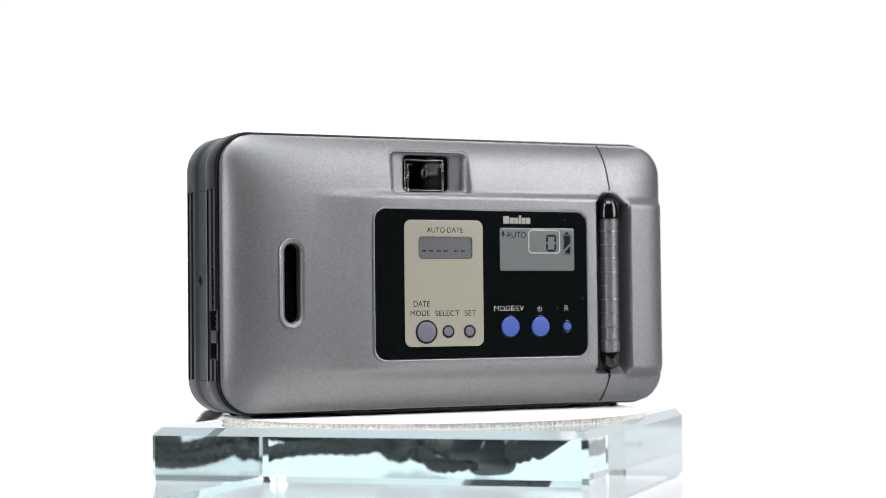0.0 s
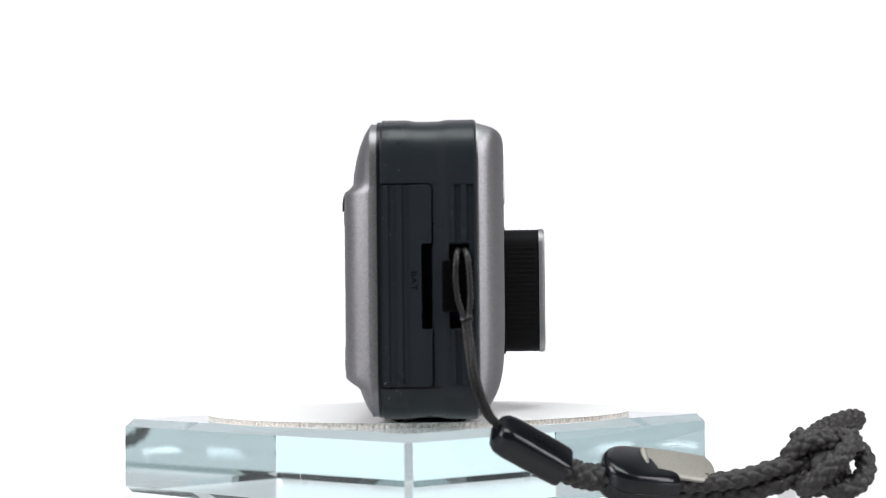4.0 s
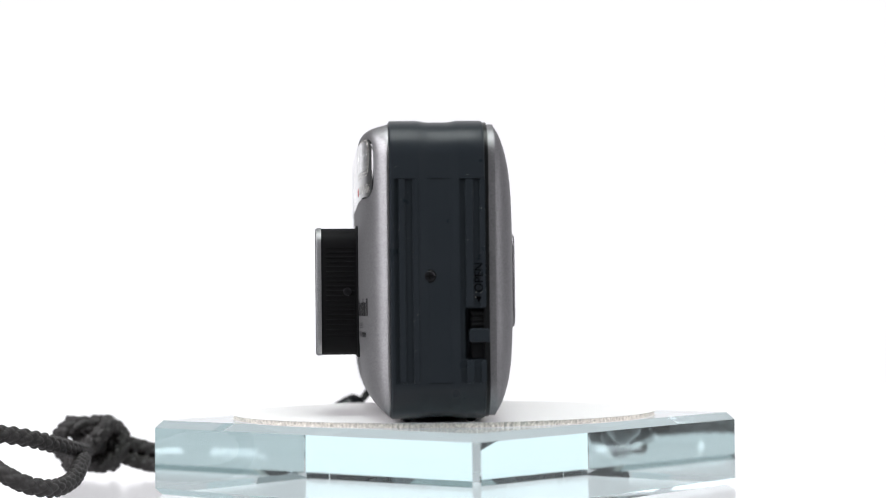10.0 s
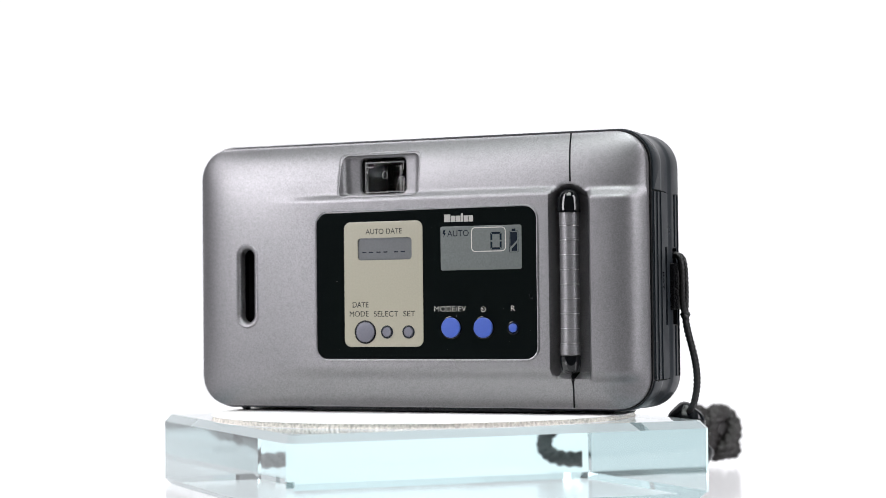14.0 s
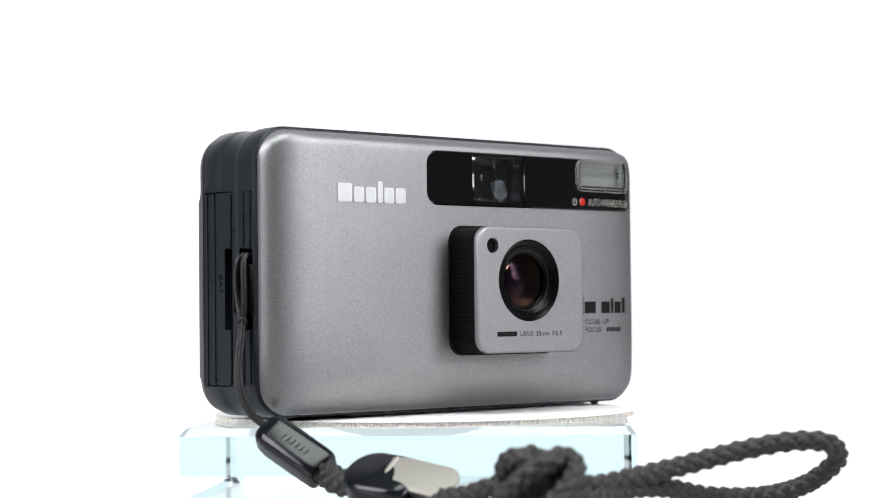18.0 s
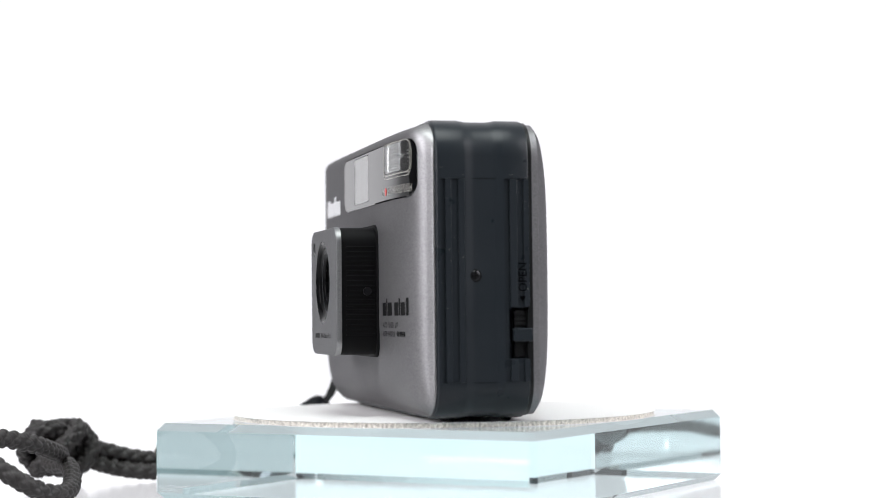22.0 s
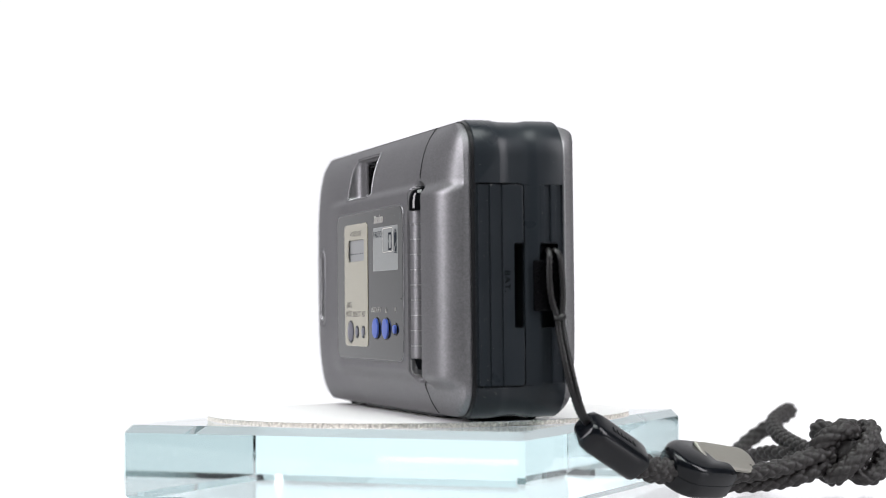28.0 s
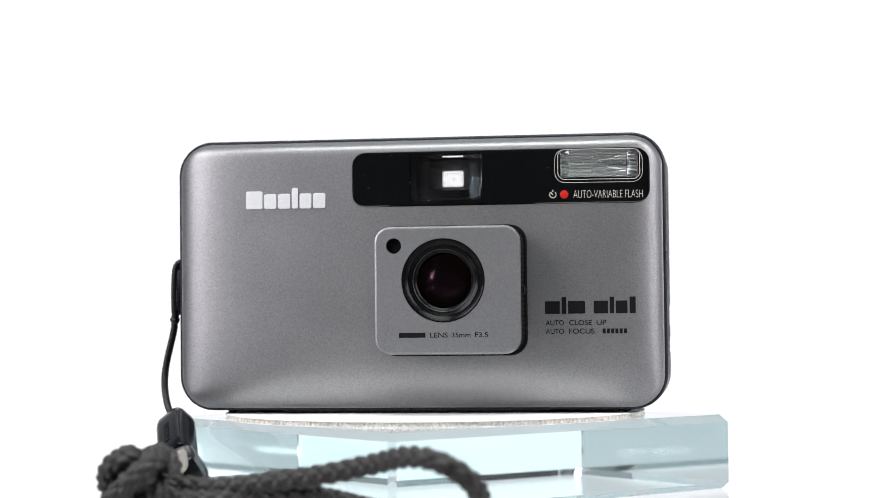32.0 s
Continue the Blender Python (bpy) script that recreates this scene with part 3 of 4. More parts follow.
# Black window strip across the front, with viewfinder and flash behind it.
def build_window():
    def strip_y(x, z, push=0.0):
        return front_y(x, 32, 99, True) - 0.16 - push
    x0, x1, z0, z1, r, lip = -14.7, 55.5, 48.2, 61.0, 3.1, 0.22

    def ends(x):
        d = max(0.0, r - min(x - x0, x1 - x))
        cut = r - math.sqrt(max(0.0, r * r - d * d))
        return z0 + cut, z1 - cut
    xs = [x0, x0 + lip, x0 + 0.6, x0 + 1.1, x0 + 1.8, x0 + 2.6, x0 + 3.6, -8, -4, -0.9, 2, 6, 10, 14, 16.3, 20, 25, 30, 34.8, 36.5, 38, 40, 42, 44, 46, 47.5, 49,
          50.2, 51.3, 52.2, 53.0, 53.5, 53.9, 54.3, 54.7, 55.0, x1 - lip, x1]
    bm = bmesh.new()
    grid = []
    for x in xs:
        lo, hi = ends(min(max(x, x0 + 0.02), x1 - 0.02))
        column = []
        for z, edge in [(lo, 1), (lo + lip, 0), (49.3, 0), (51.7, 0), (54.2, 0), (57, 0), (60.4, 0), (hi - lip, 0), (hi, 1)]:
            back = 0.2 if edge or x in (x0, x1) else 0.0
            column.append(bm.verts.new((x, strip_y(x, z) + back, min(hi, max(lo, z)))))
        grid.append(column)
    for i in range(len(xs) - 1):
        for k in range(8):
            if -0.95 < xs[i] < 16.2 and 2 <= k <= 5 or 34.7 < xs[i] < 52.9 and 4 <= k <= 6:
                continue
            bm.faces.new((grid[i][k], grid[i + 1][k], grid[i + 1][k + 1], grid[i][k + 1]))
    bmesh.ops.dissolve_degenerate(bm, dist=0.004, edges=bm.edges)
    rim = [e for e in bm.edges if e.is_boundary]
    skirt = bmesh.ops.extrude_edge_only(bm, edges=rim)["geom"]
    bmesh.ops.translate(bm, vec=(0, 2.4, 0), verts=[v for v in skirt if isinstance(v, bmesh.types.BMVert)])
    strip = part("window_strip", bm, WINDOW_BLACK, ROOT, "glossy black window strip", 20)
    # clear panes flush in the strip
    for name, a, b, c, d, r in [("viewfinder_pane", -0.85, 16.25, 49.35, 60.35, 0.45), ("flash_pane", 34.85, 52.95, 54.25, 60.75, 0.4)]:
        rows = []
        for inset, push in [(0.0, -0.9), (0.0, -0.06), (0.06, 0.0), (2.0, 0.0), (3.2, 0.0)]:
            ring = rounded(a + inset, b - inset, c + inset, d - inset, max(0.05, r - inset), 5, 16, 3)
            rows.append([(x, strip_y(x, z, push), z) for x, z in ring])
        part(name, bridged(rows), PANE, strip, "clear glossy pane", 12)
    # flash reflector: a bright trough with fine ribs, and prisms at its ends
    bm = bmesh.new()
    nz = 22
    rows = []
    for k in range(nz + 1):
        z = 54.0 + 7.0 * k / nz
        bow = ((k / nz - 0.5) * 2) ** 2
        dy = 0.16 * (k % 2)
        rows.append([bm.verts.new((x, strip_y(x, z) + 2.6 - 1.0 * bow - dy, z)) for x in (34.4, 38, 42, 46, 50, 53.4)])
    for a, b in zip(rows, rows[1:]):
        for i in range(5):
            bm.faces.new((a[i], a[i + 1], b[i + 1], b[i]))
    flash = part("flash_reflector", bm, CHROME, ROOT, "bright ribbed flash reflector", 0)
    rng = random.Random(5)
    for x0, x1 in [(35.2, 36.9), (50.3, 52.8)]:
        bm = bmesh.new()
        for k in range(7):
            z = 54.7 + 0.86 * k
            j = rng.uniform(-0.15, 0.15)
            base = [(x0, z), (x1, z), (x1, z + 0.86), (x0, z + 0.86)]
            v = [bm.verts.new((x, strip_y(x, zz) + 1.7, zz)) for x, zz in base]
            tip = bm.verts.new(((x0 + x1) / 2 + j, strip_y(x0, z) + 1.1, z + 0.43 + j))
            for i in range(4):
                bm.faces.new((v[i], v[(i + 1) % 4], tip))
        part("prism_row", bm, CHROME, flash, "", 0)
    tube = bmesh.new()
    bmesh.ops.create_cone(tube, cap_ends=True, segments=14, radius1=0.75, radius2=0.75, depth=13, matrix=Matrix.Translation((43.6, strip_y(43, 57) + 2.3, 57.5)) @ Matrix.Rotation(radians(90), 4, "Y"))
    part("flash_tube", tube, CLEAR, flash, "clear flash tube")

    def on(u, v, lift=0.03):
        return (u, strip_y(u, v) - lift, v)
    # two pale lines round the flash
    for g, w in [(0.55, 0.16), (1.25, 0.12)]:
        a = rounded(34.8 - g, 53.0 + g * 0.8, 54.2 - g, 60.9, 1.2 + g, 6, 12, 4)
        b = rounded(34.8 - g + w, 53.0 + g * 0.8 - w, 54.2 - g + w, 60.9 - w, 1.2 + g - w, 6, 12, 4)
        patch("flash_outline", a, on, PRINT_LIGHT, strip, "thin pale outline", hole=b)
    lettering("flash_words", "AUTO-VARIABLE FLASH", 37.9, 54.0, 49.35, 51.15, on, PRINT_LIGHT, strip, "pale printed words")
    timer_sign(33.1, 50.25, 0.85, on, PRINT_LIGHT, strip)
    part("red_lamp", turned(35.75, 50.25, [(0.98, strip_y(36, 50) + 0.5), (0.98, strip_y(36, 50) - 0.04), (0.8, strip_y(36, 50) - 0.1)], 28), RED, strip, "red self-timer lamp")


def timer_sign(cx, cz, r, on, mat, parent):
    """A self-timer sign: an open dial with a pointer and a knob."""
    n = 22
    out, inn = [], []
    for k in range(n + 1):
        a = radians(130 + 280 * k / n)
        out.append((cx + r * math.cos(a), cz + r * math.sin(a)))
        inn.append((cx + r * 0.78 * math.cos(a), cz + r * 0.78 * math.sin(a)))
    patch("timer_dial", out + inn[::-1], on, mat, parent)
    patch("timer_pointer", [(cx - r * 0.75, cz + r * 0.6), (cx - r * 0.55, cz + r * 0.75), (cx + r * 0.12, cz - r * 0.05), (cx - r * 0.05, cz - r * 0.15)], on, mat, parent)
    patch("timer_knob", [(cx - r * 0.12, cz + r * 0.8), (cx + r * 0.12, cz + r * 0.8), (cx + r * 0.12, cz + r * 1.25), (cx - r * 0.12, cz + r * 1.25)], on, mat, parent)


build_window()


# Lens block.
def build_lens():
    flange = part("lens_flange", slab(-8.4, 26.8, 12.7, 43.5, -15.5, -18.5, 4.0, 0.4), BLACK_MATT, ROOT, "black flange round the lens block")
    block = part("lens_block", slab(-7.7, 26.1, 13.35, 42.8, -15.0, -26.7, 3.7, 0.2), BLACK_MATT, ROOT, "black ribbed lens block")
    cx, cz = 8.3, 30.35
    plate = part("lens_plate", slab(-7.85, 26.25, 13.2, 42.95, -26.6, -28.0, 3.8, 0.55, 8), SILVER_PLATE, ROOT, "satin grey square lens plate")
    hole = turned(cx, cz, [(9.75, -32), (9.75, -22)], 64)
    af = turned(-3.2, 38.45, [(1.8, -32), (1.8, -26.0)], 32)
    carve(plate, [turned(cx, cz, [(9.75, -32), (9.75, -22)], 64), af])
    carve(block, [hole, turned(cx, cz, [(9.0, -32), (9.0, -17)], 48)])
    carve(flange, [turned(cx, cz, [(9.0, -32), (9.0, -16.2)], 48)])
    part("sensor_hole", turned(-3.2, 38.45, [(1.79, -26.1), (1.79, -26.6)], 32), BLACK_GLOSS, plate, "black sensor hole")
    # ribs along both cheeks, top and bottom
    for side in (-7.7, 26.1):
        s = -1 if side < 0 else 1
        for k in range(19):
            z = 18.0 + 1.12 * k
            bm = loft([[(side - s * 0.1, y, z - 0.3), (side + s * 0.12, y, z - 0.14), (side + s * 0.12, y, z + 0.14), (side - s * 0.1, y, z + 0.3)] for y in (-18.8, -25.6)])
            part("rib", bm, BLACK_MATT, block, "", 0)
    part("cheek_screw", loft([[(26.0 + d, -20.6 + r * math.cos(a), 28 + r * math.sin(a)) for a in [2 * math.pi * i / 16 for i in range(16)]] for r, d in [(1.0, 0), (1.0, 0.4), (0.7, 0.55)]]), SCREW_STEEL, block)
    # barrel rings stepping inwards
    part("bezel_ring", ring_of(cx, cz, [(9.7, -27.9), (9.45, -27.95), (8.35, -27.4), (8.2, -27.15), (8.2, -24.8), (9.7, -24.8)]), BLACK_RING, ROOT, "black lens bezel")
    part("thread_ring", ring_of(cx, cz, [(8.3, -27.05), (8.15, -27.2), (7.3, -26.75), (7.2, -26.72), (6.55, -26.35), (6.42, -26.2), (6.38, -22.0), (8.3, -22.0)]), BLACK_RING, ROOT, "black inner lens ring")
    part("fine_ring", ring_of(cx, cz, [(7.32, -26.7), (7.25, -26.84), (7.12, -26.74), (7.12, -26.5), (7.32, -26.5)]), CHARCOAL_RIB, ROOT)
    barrel = part("lens_barrel", loft([[(x, y, z) for x, z in circle(cx, cz, r, 40)] for r, y in
                  [(7.2, -24.2), (6.9, -21.5), (4.2, -18.6), (3.0, -16.6), (0.01, -16.5), (0.01, -16.1), (8.8, -16.1), (8.8, -24.2)]], cap=False), LENS_BLACK, ROOT, "black lens barrel")

    def dome(name, r, y, bulge, thick, mat, label):
        rad = (r * r + bulge * bulge) / (2 * bulge)
        rows = []
        n = 14
        for k in range(n + 1):
            q = r * (1 - k / n)
            rows.append((max(q, 0.01), y - (math.sqrt(rad * rad - q * q) - (rad - bulge))))
        prof = [(q, d + thick) for q, d in rows[::-1]] + rows
        part(name, turned(cx, cz, prof, 48), mat, barrel, label, 40)
    dome("front_element", 6.36, -25.75, 0.35, 0.5, LENS_COVER, "clear coated front lens element")
    dome("inner_element", 6.2, -22.4, 2.3, 0.7, COATED_INNER, "violet-coated inner lens element")

    def on(u, v):
        return (u, -28.03, v)
    patch("maker_bar", [(-2.1, 17.15), (4.1, 17.15), (4.1, 18.3), (-2.1, 18.3)], on, PRINT_BLACK, plate, "black printed bar")
    lettering("lens_words", "LENS", 5.2, 9.3, 17.15, 18.3, on, PRINT_BLACK, plate, "black printed words")
    lettering("lens_words", "35mm", 10.2, 14.6, 17.15, 18.3, on, PRINT_BLACK, plate, "black printed words")
    lettering("lens_words", "F3.5", 15.6, 18.7, 17.15, 18.3, on, PRINT_BLACK, plate, "black printed words")


build_lens()


# Marks on the front shell.
def build_front_marks():
    def on(u, v):
        return (u, front_y(u, v) - 0.05, v)
    # raised maker's mark as plain bright blocks
    x = -40.8
    for w, h0, h1 in [(4.1, 48.1, 52.4), (3.0, 48.1, 51.7), (3.0, 48.1, 51.7), (1.5, 48.1, 53.1), (2.9, 48.1, 51.7), (3.0, 48.1, 51.7)]:
        y = front_y(x + w / 2, 50)
        part("mark_block", slab(x, x + w, h0, h1, y + 0.3, y - 0.22, 0.5, 0.08), LOGO_SILVER, front_shell, "raised bright metal block")
        x += w + 0.4
    # dark model name as plain blocks
    for a, b, c, d in [(30.9, 34.4, 22.35, 25.3), (34.8, 35.9, 22.35, 26.2), (36.3, 40.3, 22.35, 25.3),
                       (42.3, 45.6, 22.35, 25.3), (46.0, 47.0, 22.35, 26.2), (47.4, 50.1, 22.35, 25.3), (50.6, 52.0, 22.35, 26.2)]:
        patch("name_block", [(a, c), (b, c), (b, d), (a, d)], on, PRINT_BLACK, front_shell, "black printed block")
    lettering("front_words", "AUTO", 31.0, 35.3, 19.65, 20.85, on, PRINT_BLACK, front_shell)
    lettering("front_words", "CLOSE", 36.5, 41.8, 19.65, 20.85, on, PRINT_BLACK, front_shell)
    lettering("front_words", "UP", 42.9, 45.2, 19.65, 20.85, on, PRINT_BLACK, front_shell)
    lettering("front_words", "AUTO", 31.0, 35.3, 17.65, 18.85, on, PRINT_BLACK, front_shell)
    lettering("front_words", "FOCUS", 36.5, 42.4, 17.65, 18.85, on, PRINT_BLACK, front_shell)
    for k in range(6):
        u = 44.3 + 0.98 * k
        patch("model_bar", [(u, 17.7), (u + 0.7, 17.7), (u + 0.7, 18.8), (u, 18.8)], lambda p, q: (p, front_y(p, q) - 0.06, q), PRINT_BLACK, front_shell, "black printed bar")


build_front_marks()


# Back control panel.
def build_panel():
    panel = part("control_panel", slab(-33.6, 23.1, 11.9, 47.4, 15.5, 17.45, 2.9, 0.12, 8), BLACK_PANEL, ROOT, "glossy black control panel")
    date = part("date_panel", slab(-5.0, 15.6, 14.9, 44.8, 17.0, 17.62, 1.7, 0.08, 8), BEIGE, ROOT, "beige date panel with small display")
    carve(date, [slab(-2.2, 12.0, 35.6, 40.9, 16.5, 18.2, 0.9, 0.01), turned(10.1, 18.45, [(2.75, 17.2), (2.75, 18.2)], 36), turned(4.4, 18.4, [(1.45, 17.2), (1.45, 18.2)], 28), turned(-1.2, 18.4, [(1.45, 17.2), (1.45, 18.2)], 28)])

    carve(panel, [slab(-2.2, 12.0, 35.6, 40.9, 16.3, 18.2, 0.9, 0.01)])
    # Bead added along the panel's edge to give the groove's bright highlight.
    edge = [Vector((x, 17.2, z)) for x, z in rounded(-33.75, 23.25, 11.75, 47.55, 3.05, 8, 6, 6)]
    bm = bmesh.new()
    sides = frames_along(edge, True)
    loft([[tuple(c + u * (0.28 * math.cos(a)) + v * (0.28 * math.sin(a))) for a in [2 * math.pi * i / 8 for i in range(8)]] for c, (u, v) in zip(edge + edge[:1], sides + sides[:1])], cap=False, bm=bm)
    part("panel_edge_bead", bm, SILVER_BACK, ROOT, "thin satin bead added for the panel edge highlight")

    def at(lift):
        return lambda u, v: (-u, 17.45 + lift, v)
    # small display
    part("small_display", slab(-2.15, 11.95, 35.65, 40.85, 17.05, 17.3, 0.8, 0.02), LCD_DARK, date, "small grey display with dashes")
    for k, x in enumerate([10.4, 8.6, 6.6, 4.8, 2.0, 0.2]):
        patch("dash", [(-x - 0.55, 37.35), (-x + 0.55, 37.35), (-x + 0.55, 37.62), (-x - 0.55, 37.62)], at(-0.13), LCD_INK, date)
    lettering("date_words", "AUTO DATE", -9.8, -0.3, 41.8, 43.05, at(0.19), PRINT_BLACK, date)
    lettering("date_words", "DATE", -13.4, -9.2, 24.35, 25.65, at(0.19), PRINT_BLACK, date)
    lettering("date_words", "MODE", -14.2, -9.2, 22.15, 23.45, at(0.19), PRINT_BLACK, date)
    lettering("date_words", "SELECT", -7.8, -1.4, 22.1, 23.4, at(0.19), PRINT_BLACK, date)
    lettering("date_words", "SET", -0.1, 3.0, 22.1, 23.4, at(0.19), PRINT_BLACK, date)
    for x, r in [(10.1, 2.4), (4.4, 1.15), (-1.2, 1.15)]:
        part("button_ring", ring_of(x, 18.42, [(r + 0.42, 17.3), (r + 0.42, 17.7), (r + 0.22, 17.74), (r + 0.12, 17.6), (r + 0.12, 17.3)], 36), BLACK_SATIN if r > 2 else CHARCOAL, date)
        part("button", turned(x, 18.42, [(r, 17.2), (r, 17.75), (r * 0.93, 17.86), (r * 0.6, 17.9)], 36), GREY_BUTTON, date, "grey rubber button")
    for x, z, r, ring_r in [(-12.1, 19.35, 2.35, 2.65), (-20.3, 19.3, 2.35, 2.65), (-27.7, 19.2, 1.0, 1.5)]:
        part("button_ring", ring_of(x, z, [(ring_r, 17.2), (ring_r, 17.6), (ring_r - 0.12, 17.64), (r + 0.1, 17.5), (r + 0.1, 17.2)], 36), BLACK_GLOSS, panel)
        part("button", turned(x, z, [(r, 17.2), (r, 17.9), (r * 0.94, 18.02), (r * 0.6, 18.05)], 36), BLUE_BUTTON, panel, "blue plastic button")
    lettering("panel_words", "MODE/EV", 7.9, 15.9, 23.15, 24.4, at(0.05), PRINT_LIGHT, panel)
    lettering("panel_words", "R", 27.15, 28.25, 23.1, 24.35, at(0.05), PRINT_LIGHT, panel)
    timer_sign(20.25, 23.55, 0.62, at(0.05), PRINT_LIGHT, panel)
    u = 10.6
    for w, h in [(1.6, 1.8), (1.15, 1.45), (1.15, 1.45), (0.55, 1.95), (1.1, 1.45), (1.15, 1.45)]:
        patch("mark_block", [(u, 44.15), (u + w, 44.15), (u + w, 44.15 + h), (u, 44.15 + h)], at(0.02), PRINT_WHITE, panel)
        u += w + 0.13
    # large display
    lcd = part("display", slab(-30.0, -9.6, 32.8, 43.1, 17.0, 17.475, 0.5, 0.02), LCD_GREY, ROOT, "grey liquid crystal display reading 0")
    lettering("display_words", "AUTO", 11.35, 16.8, 40.75, 42.2, at(0.05), LCD_INK, lcd)
    patch("bolt_sign", [(10.35, 42.3), (10.9, 42.3), (10.65, 41.6), (11.0, 41.6), (10.35, 40.5), (10.5, 41.3), (10.15, 41.3)], at(0.05), LCD_INK, lcd)
    patch("display_frame", rounded(17.4, 26.1, 37.0, 42.75, 1.0, 5), at(0.05), PRINT_LIGHT, lcd, "thin pale frame", hole=rounded(17.6, 25.9, 37.2, 42.55, 0.8, 5))
    a, b, c, d, w = 22.25, 25.05, 37.45, 41.55, 0.5
    m = (c + d) / 2
    for q in [[(a + .2, d), (b - .2, d), (b - w, d - w), (a + w, d - w)], [(a + .2, c), (b - .2, c), (b - w, c + w), (a + w, c + w)],
              [(a, d - .2), (a + w, d - w - .1), (a + w, m + .3), (a, m + .1)], [(b, d - .2), (b - w, d - w - .1), (b - w, m + .3), (b, m + .1)],
              [(a, c + .2), (a + w, c + w + .1), (a + w, m - .3), (a, m - .1)], [(b, c + .2), (b - w, c + w + .1), (b - w, m - .3), (b, m - .1)]]:
        patch("digit_segment", q, at(0.05), LCD_INK, lcd)
    patch("battery_outline", rounded(26.9, 29.2, 36.7, 41.7, 0.1, 2), at(0.05), LCD_INK, lcd, hole=rounded(27.02, 29.08, 36.82, 41.58, 0.08, 2))
    patch("battery_tip", [(27.6, 41.7), (28.5, 41.7), (28.5, 42.2), (27.6, 42.2)], at(0.05), LCD_INK, lcd)
    patch("battery_fill", [(27.2, 37.9), (28.9, 39.5), (28.9, 41.4), (27.2, 41.4)], at(0.05), LCD_INK, lcd)
    patch("battery_fill", [(27.5, 37.0), (28.9, 37.0), (28.9, 38.9), (27.5, 37.5)], at(0.05), LCD_INK, lcd)
    # fine pale scratch on the panel
    sc = [(32.2, 27.6), (31.7, 26.9), (31.9, 26.0), (32.5, 25.8), (32.6, 26.4)]
    patch("scratch", sc + [(x + 0.06, z + 0.05) for x, z in sc[::-1]], at(0.02), CHARCOAL_RIB, panel)


build_panel()


# Hinge of the back door.
def build_hinge():
    hx, hy = -41.0, 15.6
    hinge = part("hinge_barrel", loft([[(hx + 2.05 * math.cos(a), hy + 2.05 * math.sin(a), z) for a in [2 * math.pi * i / 24 for i in range(24)]] for z in (12.9, 45.6)]), SILVER_BACK, ROOT, "satin grey ribbed hinge barrel")
    edges = [12.8, 15.6] + [15.6 + 3.38 * k for k in range(1, 8)] + [42.6, 45.7]
    for z0, z1 in zip(edges, edges[1:]):
        big = 0.22 if (z0 < 13 or z1 > 45) else 0.08
        rings = []
        for r, z in [(1.98, z0 + 0.02), (2.1 + big, z0 + 0.11), (2.1 + big, z1 - 0.11), (1.98, z1 - 0.02)]:
            rings.append([(hx + r * math.cos(a), hy + r * math.sin(a), z) for a in [2 * math.pi * i / 24 for i in range(24)]])
        part("knuckle", loft(rings), SILVER_BACK, hinge)
        # Brighter rings paint the glint that runs round each knuckle joint.
        if z0 > 13:
            rings = [[(hx + r * math.cos(a), hy + r * math.sin(a), z) for a in [2 * math.pi * i / 24 for i in range(24)]] for r, z in [(2.0, z0 - 0.12), (2.24, z0 - 0.07), (2.24, z0 + 0.07), (2.0, z0 + 0.12)]]
            part("knuckle_glint", loft(rings), HINGE_GLINT, hinge, "thin pale ring painting the glint on a hinge joint")
    for zs in ([(45.7, 2.7), (47.4, 2.7), (48.9, 2.5), (50.0, 2.05), (50.8, 1.3), (51.2, 0.4)], [(12.7, 2.4), (10.6, 2.35), (9.4, 2.05), (8.7, 1.3), (8.4, 0.5)]):
        rings = [[(hx + r * math.cos(a), hy + r * math.sin(a) - (0.5 if r < 1.5 else 0), z) for a in [2 * math.pi * i / 24 for i in range(24)]] for z, r in zs]
        part("hinge_cap", loft(rings), BLACK_GLOSS, hinge, "glossy black hinge cap")
    for zz, xs in (([51.5, 52.9, 55, 58, 61, 63.4, 64.3], [-41.3, -41.35, -41.2, -41.0, -40.7, -40.4, -40.2]), ([8.9, 7.2, 5.2, 3.2, 1.6, 0.5], [-41.25, -41.2, -41.1, -40.8, -40.5, -40.2])):
        path = [Vector((x, back_y(x, z) + 0.02, z)) for x, z in zip(xs, zz)]
        path = spline(path, 0.8)
        rings = []
        for k, c in enumerate(path):
            w = 0.2 + (max(0.0, 0.9 - 0.22 * k) if c.z < 9.5 else 0.0)
            rings.append([(c.x + w * math.cos(a), c.y + 0.1 * math.sin(a), c.z) for a in [2 * math.pi * i / 6 for i in range(6)]])
        part("door_seam", loft(rings), BLACK_MATT, ROOT, "thin black door seam")


build_hinge()


